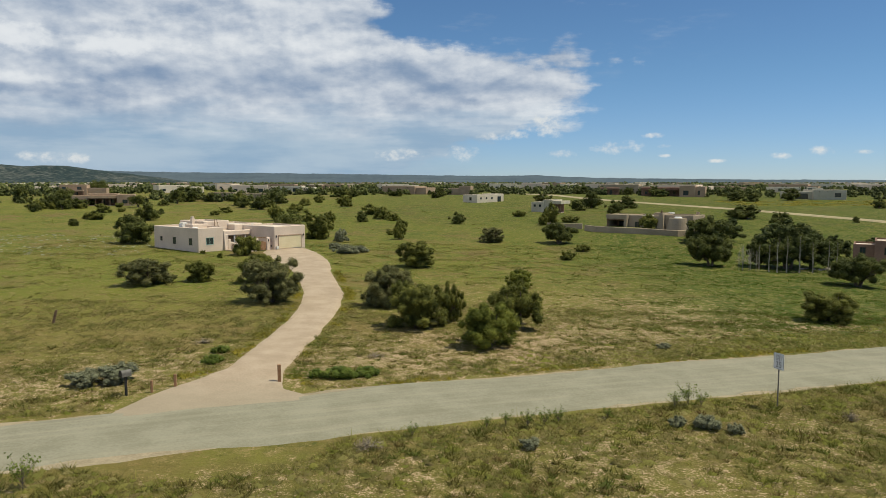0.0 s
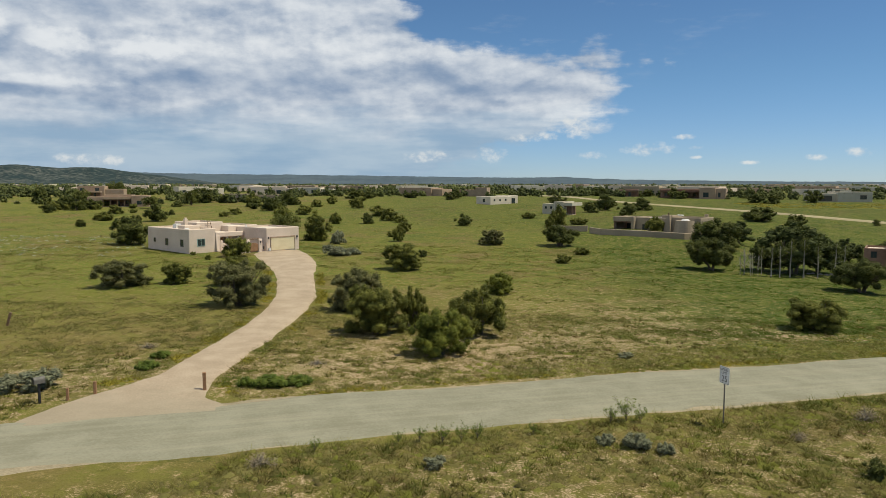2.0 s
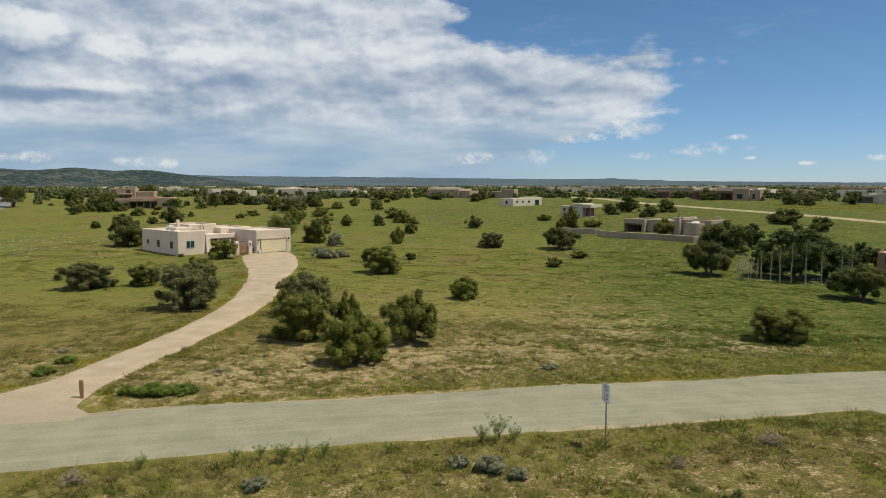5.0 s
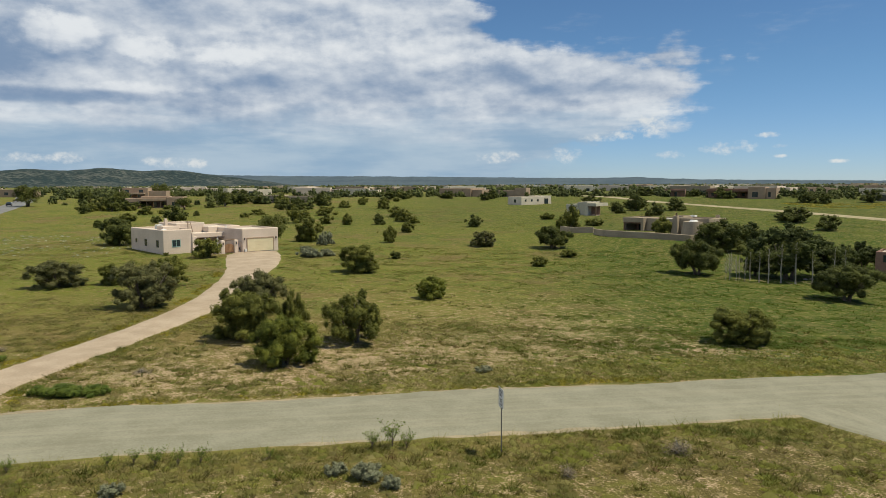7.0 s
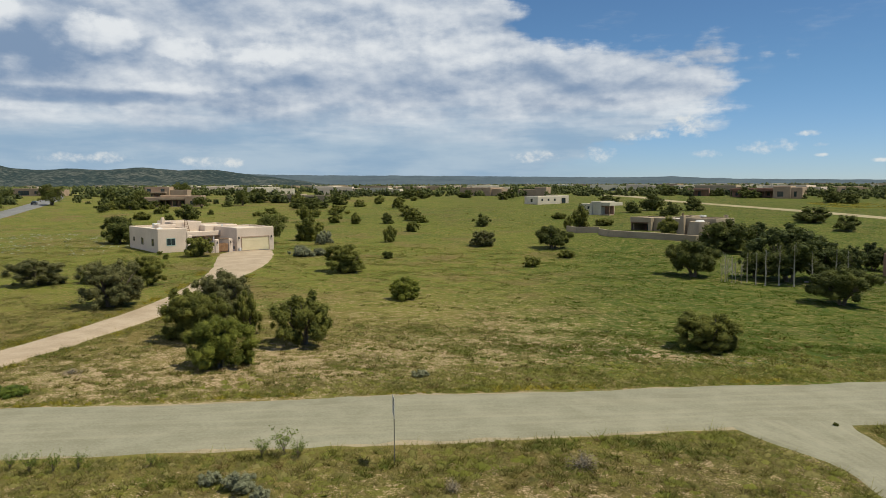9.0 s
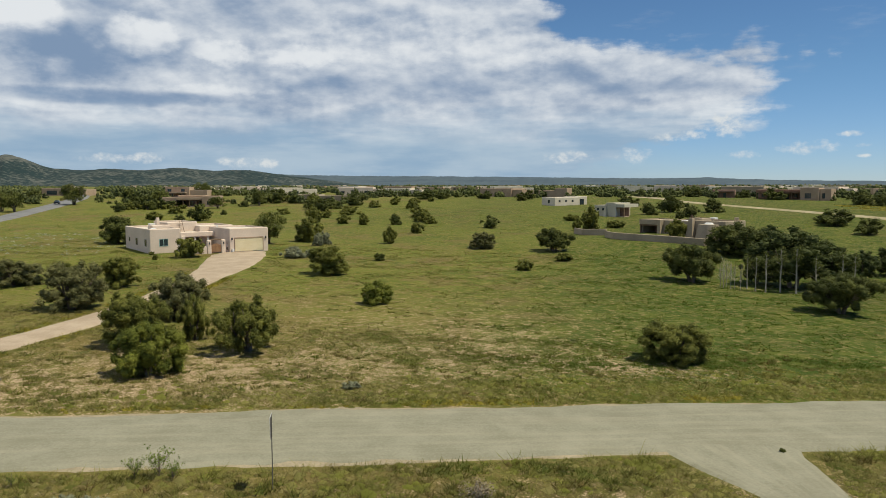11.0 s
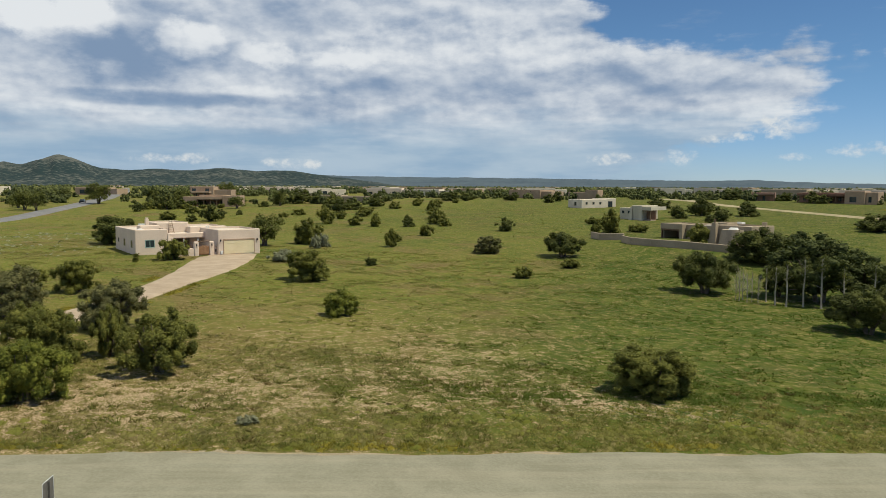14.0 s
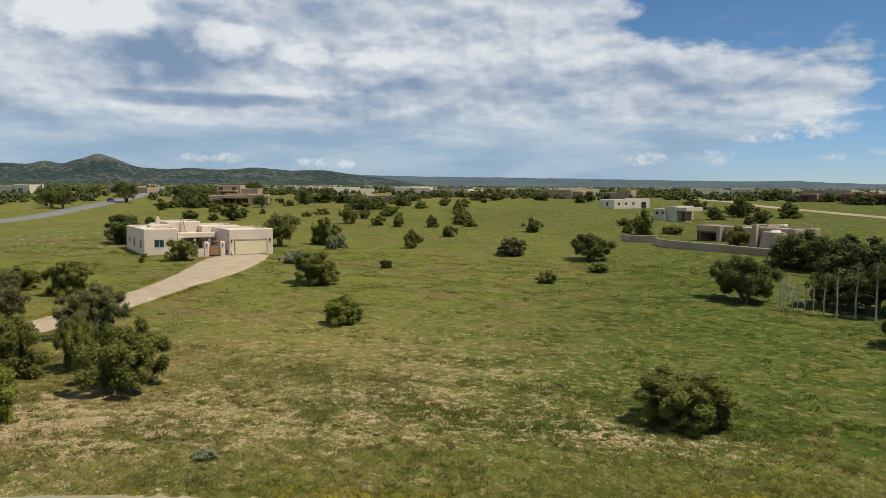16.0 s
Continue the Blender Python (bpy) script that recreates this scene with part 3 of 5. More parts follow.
def hills(name, distance, line, material, label):
    """A range of hills round the horizon after a crest line (azimuth in degrees, height), with a foot and a back."""
    lo, hi = line[0][0], line[-1][0]
    deg = np.arange(lo, hi, 0.1)
    az = np.radians(deg)
    top = np.interp(deg, [p[0] for p in line], [p[1] - 3.0 for p in line])
    top = np.convolve(np.pad(top, 6, mode="edge"), np.hanning(13) / np.hanning(13).sum(), "same")[6:-6]
    top = top + np.array([noise.noise((d * 0.9, 3.1, distance)) * 3 + noise.noise((d * 4, 8.1, distance)) * 1.2 for d in deg])
    rows = [(0.80, 0.0), (0.86, 0.22), (0.91, 0.52), (0.96, 0.86), (1.0, 1.0), (1.04, 0.8), (1.1, 0.0)]
    v = []
    for k, (r, s) in enumerate(rows):
        wob = np.array([noise.noise((d * 1.7, k * 2.3, distance)) for d in deg]) * 0.18 * (0 < s < 1)
        rr = distance * r
        v.append(np.stack([np.sin(az) * rr, np.cos(az) * rr, 3.0 + top * np.clip(s + wob * s, 0, 1)], 1))
    n = len(az)
    i, j = np.meshgrid(np.arange(len(rows) - 1), np.arange(n - 1), indexing="ij")
    a = (i * n + j).ravel()
    ob = mesh_part(name, np.concatenate(v), np.stack([a, a + 1, a + n + 1, a + n], 1), material)
    ob.data.shade_smooth()
    tagged(ob, label, "hills", kind="structure")


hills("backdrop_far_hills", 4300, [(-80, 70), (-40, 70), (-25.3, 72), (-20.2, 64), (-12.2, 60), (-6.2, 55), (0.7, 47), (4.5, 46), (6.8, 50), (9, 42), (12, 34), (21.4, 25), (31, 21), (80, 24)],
      HILLS, "long mesa on the horizon, its distance haze painted blue-green")
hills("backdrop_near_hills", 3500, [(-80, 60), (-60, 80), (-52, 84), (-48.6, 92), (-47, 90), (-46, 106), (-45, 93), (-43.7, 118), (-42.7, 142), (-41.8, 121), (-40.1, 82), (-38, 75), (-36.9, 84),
      (-34.1, 76), (-32.1, 90), (-29.4, 76), (-27, 81), (-25.2, 64), (-22, 40), (-18, 6)], NEAR_HILLS, "low scrub-dotted hills with one conical peak, tinted for haze")


# ---- plants ----
def ball(level):
    bm = bmesh.new()
    bmesh.ops.create_icosphere(bm, subdivisions=level, radius=1.0)
    v, f = np.array([p.co[:] for p in bm.verts]), np.array([[p.index for p in q.verts] for q in bm.faces])
    bm.free()
    return v, f


BALLS = {1: ball(1), 2: ball(2)}


def crown_mesh(rng, lobes, count, size, fill=0.12, solid=2):
    """Ragged clumps round the lobes (centre, radii), each set about with small leaf sprays."""
    vol = np.array([r[0] * r[1] * r[2] for _, r in lobes]) ** (2 / 3)
    pick = rng.choice(len(lobes), count, p=vol / vol.sum())
    c, r = np.array([l[0] for l in lobes])[pick], np.array([l[1] for l in lobes])[pick]
    d = rng.normal(0, 1, (count, 3)) + np.array([0, 0, 0.25])
    d /= np.linalg.norm(d, axis=1)[:, None]
    reach = np.where(rng.random(count) < fill, rng.uniform(1.05, 1.38, count), rng.uniform(0.75, 1.08, count))
    at = c + d * r * reach[:, None]
    face = d + rng.normal(0, 0.55, at.shape) + np.array([0, 0, 0.3])
    face /= np.linalg.norm(face, axis=1)[:, None]
    s = size * rng.uniform(0.6, 1.5, count)[:, None]
    other = np.cross(face, rng.normal(0, 1, at.shape))
    other /= np.linalg.norm(other, axis=1)[:, None]
    up = np.cross(face, other)
    v = np.stack([at - other * s * 0.5, at + other * s * 0.5, at + up * s * 1.1], 1).reshape(-1, 3)
    f = np.arange(count * 3).reshape(-1, 3)
    if solid:
        bv, bf = BALLS[solid]
        parts_v, parts_f, base = [v], [f], len(v)
        for c, r in lobes:
            k = bv * (1 + rng.uniform(-0.22, 0.16, (len(bv), 1)))
            parts_v.append(np.array(c) + k * np.array(r) * 0.80)
            parts_f.append(bf + base)
            base += len(bv)
        v, f = np.concatenate(parts_v), np.concatenate(parts_f)
    v[:, 2] = np.maximum(v[:, 2], 0.01)
    return v, f


def make_tree(name, label, category, seed, leaves, count, leaf, bark=BARK, stems=3, low=0.12, lobes_n=26, clump=0.17, spread_w=0.5, flat=0.75, fill=0.25, inner=True, aspect=0.62, solid=2, heads_n=6):
    """A tree one metre wide and one metre high, to be scaled: crooked stems from one foot and a crown of many uneven clumps."""
    rng = np.random.default_rng(seed)
    top = thing(name, label, category)
    lobes = []
    ends = []
    # a few heads of uneven size lean out from the foot, each covered with clumps
    heads = []
    for k in range(heads_n):
        a = 2 * math.pi * (k + rng.uniform(-0.3, 0.3)) / heads_n
        r = rng.uniform(0.15, 0.24) * spread_w / 0.5 if k else 0.03
        hr = rng.uniform(0.20, 0.27) * spread_w / 0.5
        hz = rng.uniform(0.28, 0.40) * (1.0 - low)
        top_z = (1.0 if k == 0 else 1.02 - 4.2 * r * r + rng.uniform(-0.10, 0.06)) - hz
        heads.append((Vector((math.cos(a) * r, math.sin(a) * r, max(top_z, low + hz * 0.8))), hr, hz))
    for k in range(lobes_n):
        c, hr, hz = heads[k % heads_n]
        s = clump * rng.uniform(0.55, 1.2)
        tall = s * 1.05 / aspect
        d = Vector(rng.normal(0, 1, 3))
        d.z = d.z * 0.8 + 0.15
        d.normalize()
        g = rng.uniform(0.85, 1.08) if rng.random() < 0.8 else rng.uniform(0.3, 0.8)
        zz = c.z + d.z * (hz - tall * 0.5) * g
        if rng.random() < 0.3:
            zz = low + (zz - low) * rng.uniform(0.15, 0.7)
        at = (c.x + d.x * hr * g, c.y + d.y * hr * g, min(max(zz, low + tall * 0.5), 1.0 - tall * 0.6))
        lobes.append((at, (s * 1.05, s * 1.05, tall)))
        ends.append(at)
    if inner:
        lobes.append(((0, 0, low + (0.9 - low) * 0.45), (spread_w * 0.46, spread_w * 0.46, (0.9 - low) * 0.36)))
    wood = bmesh.new()
    for k in range(stems):
        a = 2 * math.pi * k / stems + rng.uniform(-0.5, 0.5)
        lean = rng.uniform(0.12, 0.3)
        mid = (math.cos(a) * lean * 0.5, math.sin(a) * lean * 0.5, 0.3 + rng.uniform(-0.05, 0.05))
        tip = (math.cos(a) * lean, math.sin(a) * lean, 0.62)
        foot = (math.cos(a) * 0.03, math.sin(a) * 0.03, -0.03)
        join_mesh(wood, tube([foot, (mid[0] * 0.45, mid[1] * 0.45, 0.15), mid, tip], [0.026, 0.020, 0.015, 0.006], 6))
        for e in sorted(ends, key=lambda e: (e[0] - tip[0]) ** 2 + (e[1] - tip[1]) ** 2)[:6]:
            join_mesh(wood, tube([mid, ((mid[0] + e[0]) / 2, (mid[1] + e[1]) / 2, (mid[2] + e[2]) / 2 - 0.03), e], [0.010, 0.007, 0.003], 5))
    part("trunk", wood, bark, top)
    v, f = crown_mesh(rng, lobes, count, leaf, fill, solid)
    mesh_part("crown", v, f, leaves, top)
    return top


def join_mesh(into, bm):
    """Adds bm to into and ties it to the nearest wood there, so that limbs and stems are one body."""
    me = bpy.data.meshes.new("tmp")
    bm.to_mesh(me)
    bm.free()
    old = list(into.verts)
    into.from_mesh(me)
    bpy.data.meshes.remove(me)
    if old:
        into.verts.ensure_lookup_table()
        a, b = into.verts[len(old)], into.verts[len(old) + 1]
        c = min(old, key=lambda v: (v.co - a.co).length_squared)
        into.faces.new((a, b, c))


def plant(kinds, spots, rng, group=""):
    """Copies of the kinds at the spots (x, y, width, height), each turned about and the prototype itself used first."""
    for i, (x, y, w, h) in enumerate(spots):
        proto = kinds[i % len(kinds)]
        if y > 190 and group != "leafy trees":
            w, h = w * 0.9, h * (0.62 if x < -80 else 0.8)
        m = Matrix.Translation((x, y, gz(x, y) - 0.03)) @ Matrix.Rotation(rng.uniform(0, 6.28), 4, "Z") @ Matrix.Diagonal((w, w * rng.uniform(0.85, 1.0), h, 1))
        if proto.get("used"):
            ob = copy_thing(proto, m)
            ob.matrix_basis = m
            if "used" in ob:
                del ob["used"]
        else:
            proto["used"] = 1
            proto.matrix_basis = m
            ob = proto
        tagged(ob, group=group)
    for k in kinds:
        if "used" in k:
            del k["used"]


woods = random.Random(5)
MEADOW_JUNIPERS = [
    (-17.4, 74.0, 7.2, 4.9), (-28.7, 87.7, 4.3, 2.6), (-22.0, 87.4, 5.2, 3.8), (-8.7, 147.6, 3.2, 3.4), (-21.1, 217.2, 6.7, 3.7),
    (-13.1, 197.5, 4.1, 2.7), (-24.2, 146, 6.2, 4.8), (-29.2, 192.3, 3.6, 3.6), (-65.6, 223.3, 5.3, 2.5), (-35.7, 194.9, 4.7, 3),
    (-31.4, 199.4, 2.8, 2.8), (-9.9, 172.2, 3.9, 2.3), (-47.4, 212.9, 4.6, 3.1), (-48.4, 259.8, 6, 3.4), (-47.5, 281.8, 5.3, 3.7),
    (-16.5, 203.5, 7, 4.5), (-36.9, 270, 5.8, 3.5), (-46, 346.2, 7, 3.5), (27.3, 188, 6.1, 5.1), (44, 158, 4.7, 3.7), (-97.2, 203.9, 5, 3),
    (24.6, 182.7, 2.8, 2.8), (-129.8, 238.3, 5.4, 4.1), (-94.1, 200.7, 6.1, 3.7), (-102.1, 223.3, 5.6, 4.1), (-70.9, 259.1, 7.4, 6.2),
    (-44.1, 223.3, 7.7, 3.8), (-46.1, 276.3, 4.3, 2.6), (-32.8, 252.8, 5.8, 4.7), (-44.3, 197.3, 6.2, 5.6),
]
NEAR_JUNIPERS = [
    (-5.6, 73.0, 6, 4.2), (-2.2, 62.2, 5.7, 4.4), (3.5, 55.4, 5.4, 3.4), (-3.7, 104.6, 6.6, 3.7), (37, 70.1, 5.8, 3.1),
]
OPEN_JUNIPER = [
    (6.4, 63.2, 6, 4.3),
]
DARK_JUNIPERS = [
    (42.8, 117.5, 8.8, 5.3), (56, 99.1, 8.3, 4.4), (52.1, 145.1, 10.5, 5.4), (22.5, 142.8, 7.8, 4.2), (3.8, 189.7, 5.4, 3), (-21.4, 194.1, 4.9, 3.4),
    (-55.2, 131.8, 8.1, 4.9), (-79.3, 198.9, 7.5, 5.7), (-2.4, 121.7, 2, 1.2), (-82.3, 207.8, 5.6, 4.3), (-83.8, 220.3, 2.8, 2.4),
    (-66.8, 247.8, 6.6, 4.1), (-60.3, 249.7, 7.4, 4.4), (-59.3, 270.8, 7.9, 4), (-37.4, 322.6, 5.1, 3.2), (-19.6, 322.6, 8.2, 4.1),
    (-17.6, 368.8, 7.9, 4.2), (-1.2, 318.5, 6.2, 4.9), (37.2, 278.5, 9.5, 4.2), (42.4, 233.9, 7.2, 4.1), (49.1, 244.6, 9.2, 6.6),
    (52.7, 227.1, 7.6, 4.5), (61.1, 246, 9.3, 5), (49.5, 218.1, 3.5, 2.6), (-125.9, 227.2, 5.5, 5.9), (-156.8, 276.4, 9.6, 9.6),
    (-83.1, 195.5, 4.1, 3.1), (-116.4, 270.1, 10.9, 5.4), (-97.8, 259.5, 5.3, 3.3), (-106, 304.3, 11.8, 8), (-214.3, 275.2, 11.3, 8),
    (-223.3, 300.1, 8.6, 7.5), (-89.2, 178.4, 3, 1.8), (85.6, 187.6, 6.6, 3.4), (82.1, 209, 6.3, 3.2), (87.8, 212.6, 4.8, 2.9),
    (83.6, 204.2, 10.5, 4.7), (114.5, 291.2, 10.5, 5.7), (118, 283.7, 8.4, 4.7), (136.7, 291.2, 8.8, 5.9), (143.5, 243.9, 6.5, 3.9),
    (108.5, 194.3, 2.7, 2), (67.3, 359.5, 10.1, 5), (92, 321.1, 10.2, 5.6), (85.7, 345.2, 8.1, 4.3), (-129.1, 243.9, 6.3, 7.2),
    (-122.5, 238.3, 7, 8.2), (-120.8, 243.9, 8.3, 5.4), (-123.7, 256, 8.7, 5.2), (-96, 283.7, 11.4, 8.2), (-88.4, 283.7, 9.1, 5.4),
    (-58.9, 238.3, 8.3, 5.3), (-65.5, 287.4, 9, 5.9), (-44.4, 316.5, 9.8, 4.9), (-38.3, 316.5, 6.3, 3.9), (-3.3, 307.6, 7, 4.2),
]
SPREADING_JUNIPERS = [
    (-34, 84.6, 7.4, 3.2), (0.7, 65.3, 3.2, 3.7), (9.5, 144.7, 5.8, 3.2),
]
LOW_SHRUBS = [
    (-127.5, 243.0, 5.2, 3.4), (-123.0, 240.5, 4.2, 2.6), (-118.5, 243.5, 4.6, 3.0), (-114.0, 246.5, 3.6, 2.4), (-131.5, 238.5, 4.4, 3.6), (-109.0, 250.0, 4.0, 2.6), (-135.0, 246.0, 5.0, 4.2),
    (-98.5, 226.5, 3.2, 2.2), (-64.0, 158.0, 3.0, 1.2), (-60.0, 163.5, 3.8, 1.5),
    (20.2, 119.3, 3.5, 1.5), (-11.3, 157.6, 2.4, 1.2), (-66.4, 215.3, 3.8, 1.7), (-37.9, 300.1, 3.9, 2.1), (21.6, 210.5, 4.7, 2.2),
    (33, 192.4, 6.2, 2.2), (25, 131.8, 3.5, 1.3), (33.6, 230.4, 5.3, 3.2),
]
SAGE_BUSHES = [
    (-19.6, 139.3, 2.4, 2.5), (-19.6, 142.1, 2.9, 2.5),
]
LEAFY_TREES = [
    (-29.6, 139.7, 7.5, 5.9), (-173.5, 265, 12, 8.4), (-170, 226, 9.5, 6.8), (-163, 224, 7.5, 6.6), (-181.9, 235, 8.3, 5.6), (-102.7, 249.8, 7.4, 4.2), (-134, 262, 8, 6.4), (-96, 268, 7, 5.6), (-141, 305, 10, 8.0),
]

fine_junipers = [make_tree("juniper", "bushy olive-green juniper growing in the meadow grass", "tree", 11 + k, JUNIPER, 32000, 0.018, lobes_n=110, clump=0.072, low=0.0, aspect=0.75) for k in range(4)]
open_junipers = [make_tree("juniper", "open-crowned juniper with bare twisted limbs showing", "tree", 31 + k, JUNIPER, 26000, 0.018, lobes_n=90, clump=0.062, low=0.06, stems=6, inner=False, heads_n=7) for k in range(2)]
round_junipers = [make_tree("juniper", "rounded olive-green juniper in the meadow", "tree", 51 + k, JUNIPER, 9000, 0.032, lobes_n=60, clump=0.088, low=0.0) for k in range(3)]
dark_junipers = [make_tree("juniper", "dense dark green juniper with a domed crown", "tree", 71 + k, JUNIPER_DARK, 13000, 0.028, lobes_n=84, clump=0.078, low=0.03, aspect=0.58) for k in range(2)]
umbrella_junipers = [make_tree("juniper", "dark juniper with a domed crown above a short trunk", "tree", 61 + k, JUNIPER_DARK, 26000, 0.018, lobes_n=110, clump=0.066, heads_n=9, low=0.18, flat=0.7, aspect=0.6, stems=4) for k in range(2)]
far_round = [make_tree("juniper", "rounded olive-green juniper on the far meadow", "tree", 55 + k, JUNIPER, 2600, 0.05, lobes_n=36, clump=0.105, low=0.0, solid=1) for k in range(2)]
far_dark = [make_tree("juniper", "dark green juniper on the far meadow", "tree", 75 + k, JUNIPER_DARK, 2600, 0.05, lobes_n=40, clump=0.10, low=0.03, solid=1) for k in range(3)]
low_shrubs = [make_tree("shrub", "low green shrub spreading over the grass", "shrub", 91 + k, JUNIPER, 3000, 0.045, lobes_n=34, clump=0.11, low=0.0, aspect=0.42) for k in range(2)]
sage_bushes = [make_tree("sage_bush", "grey-green rabbitbrush bush standing in the meadow", "bush", 101 + k, SAGE, 7000, 0.028, lobes_n=60, clump=0.085, low=0.0) for k in range(2)]
leafy_trees = [make_tree("leafy_tree", "broad-leaved green tree with an airy crown", "tree", 111 + k, LEAFY, 6500, 0.03, lobes_n=60, clump=0.09, low=0.2, stems=4, aspect=0.8, solid=0, inner=False) for k in range(2)]
grey_junipers = [make_tree("juniper", "soft grey-olive juniper with twigs showing through", "tree", 41 + k, JUNIPER_GREY, 28000, 0.017, lobes_n=110, clump=0.062, low=0.02, aspect=0.7, stems=6, inner=False, heads_n=8, fill=0.4) for k in range(2)]
bright_juniper = make_tree("juniper", "low yellow-green juniper spreading close to the ground", "tree", 45, JUNIPER_BRIGHT, 32000, 0.018, lobes_n=110, clump=0.07, low=0.0, aspect=0.66, heads_n=7)
plant(fine_junipers, NEAR_JUNIPERS[1:2] + NEAR_JUNIPERS[3:] + MEADOW_JUNIPERS[1:3], woods, "junipers in the meadow")
plant([bright_juniper], NEAR_JUNIPERS[2:3], woods, "junipers in the meadow")
plant(grey_junipers, [NEAR_JUNIPERS[0], MEADOW_JUNIPERS[0], SPREADING_JUNIPERS[0], SPREADING_JUNIPERS[2]], woods, "junipers in the meadow")
plant(open_junipers, OPEN_JUNIPER + SPREADING_JUNIPERS[1:2], woods, "junipers in the meadow")
plant(round_junipers, [p for p in MEADOW_JUNIPERS[3:] if p[1] < 180], woods, "junipers in the meadow")
plant(far_round, [p for p in MEADOW_JUNIPERS[3:] if p[1] >= 180], woods, "junipers on the far meadow")
plant(umbrella_junipers, DARK_JUNIPERS[:2] + DARK_JUNIPERS[3:4], woods, "dark junipers in the meadow")
plant(dark_junipers, [p for p in DARK_JUNIPERS[2:3] + DARK_JUNIPERS[4:] if p[1] < 180], woods, "dark junipers in the meadow")
plant(far_dark, [p for p in DARK_JUNIPERS[4:] if p[1] >= 180], woods, "junipers on the far meadow")
plant(low_shrubs, LOW_SHRUBS, woods, "low shrubs")
plant(sage_bushes, SAGE_BUSHES, woods, "sage bushes")
plant(leafy_trees, LEAFY_TREES, woods, "leafy trees")
plant([make_tree("green_bush", "yellow-green bush standing alone in the meadow", "bush", 121, JUNIPER_BRIGHT, 9000, 0.03, lobes_n=70, clump=0.08, low=0.0)], [(8.9, 85.4, 4.1, 2.4)], woods)


# ---- houses ----
def adobe_block(u0, u1, v0, v1, z0, z1, parapet=0.35, round_off=0.14, thick=0.35):
    """A stucco block with soft edges and a parapet round a sunken flat roof."""
    bm = bmesh.new()
    bmesh.ops.create_cube(bm, size=1.0, matrix=Matrix.Translation(((u0 + u1) / 2, (v0 + v1) / 2, (z0 + z1) / 2)) @ Matrix.Diagonal((u1 - u0, v1 - v0, z1 - z0, 1)))
    top = [f for f in bm.faces if f.normal.z > 0.9]
    if parapet:
        bmesh.ops.inset_region(bm, faces=top, thickness=min(thick, (u1 - u0) * 0.3, (v1 - v0) * 0.3))
        inner = [f for f in bm.faces if f.normal.z > 0.9 and all(abs(v.co.x - u0) > 1e-3 and abs(v.co.x - u1) > 1e-3 for v in f.verts) and len(f.verts) == 4
                 and all(abs(v.co.y - v0) > 1e-3 and abs(v.co.y - v1) > 1e-3 for v in f.verts)]
        moved = bmesh.ops.extrude_discrete_faces(bm, faces=inner)["faces"]
        for f in moved:
            for v in f.verts:
                v.co.z -= parapet
    outer = [e for e in bm.edges if all((abs(v.co.x - u0) < 1e-3 or abs(v.co.x - u1) < 1e-3) and (abs(v.co.y - v0) < 1e-3 or abs(v.co.y - v1) < 1e-3) for v in e.verts)
             and abs(e.verts[0].co.z - e.verts[1].co.z) > 0.1]
    rim = [e for e in bm.edges if all(abs(v.co.z - z1) < 1e-3 for v in e.verts) and e not in outer
           and (all(abs(v.co.x - u0) < 1e-3 for v in e.verts) or all(abs(v.co.x - u1) < 1e-3 for v in e.verts)
                or all(abs(v.co.y - v0) < 1e-3 for v in e.verts) or all(abs(v.co.y - v1) < 1e-3 for v in e.verts))]
    bmesh.ops.bevel(bm, geom=outer + rim, offset=round_off, segments=3, affect="EDGES", profile=0.5)
    return bm


def add_window(house, face, at, along_at, z0, w, h, trim=DARK_TRIM, panes=2, label="", name="window"):
    """A window on a block's face: face 'v-' looks along -v, 'u-' along -u, 'u+' along +u; at is that face's place."""
    def put(a0, a1, d0, d1, z_0, z_1, bm=None):
        if face == "v-":
            return box(a0, a1, at - d1, at - d0, z_0, z_1, bm=bm)
        if face == "u-":
            return box(at - d1, at - d0, a0, a1, z_0, z_1, bm=bm)
        return box(at + d0, at + d1, a0, a1, z_0, z_1, bm=bm)
    t = 0.08
    rim = put(along_at, along_at + t, -0.06, 0.035, z0, z0 + h)
    put(along_at + w - t, along_at + w, -0.06, 0.035, z0, z0 + h, rim)
    put(along_at + t, along_at + w - t, -0.06, 0.035, z0, z0 + t, rim)
    put(along_at + t, along_at + w - t, -0.06, 0.035, z0 + h - t, z0 + h, rim)
    for k in range(1, panes):
        m = along_at + w * k / panes
        put(m - 0.035, m + 0.035, -0.06, 0.03, z0 + t, z0 + h - t, rim)
    win = part(name, rim, trim, house, label)
    for k in range(panes):
        a0 = along_at + t + (w - 2 * t) * k / panes
        part("pane", put(a0, a0 + (w - 2 * t) / panes, -0.05, 0.012, z0 + t, z0 + h - t), GLASS, win)
    return win


def adobe_house(name, label, x, y, turn, blocks, wall, windows=(), group="", vigas=(), z=None):
    """A flat-roofed house of stucco blocks (u0, u1, v0, v1, height), windows (face, at, along, z, w, h)."""
    house = thing(name, label, "house", group, m=pose(x, y, gz(x, y) if z is None else z, 0, 0, turn))
    for u0, u1, v0, v1, h in blocks:
        part("wall", adobe_block(u0, u1, v0, v1, -0.8, h), wall, house)
        part("roof", box(u0 + 0.36, u1 - 0.36, v0 + 0.36, v1 - 0.36, h - 0.36, h - 0.30), ROOFING, house, "pale flat roof membrane")
    for w in windows:
        add_window(house, *w, panes=1 if w[4] < 0.9 else 2)
    for u, v, h in vigas:
        part("roof_drain", box(u - 0.08, u + 0.08, v - 0.5, v + 0.1, h - 0.5, h - 0.4), TIMBER, house)
    return house


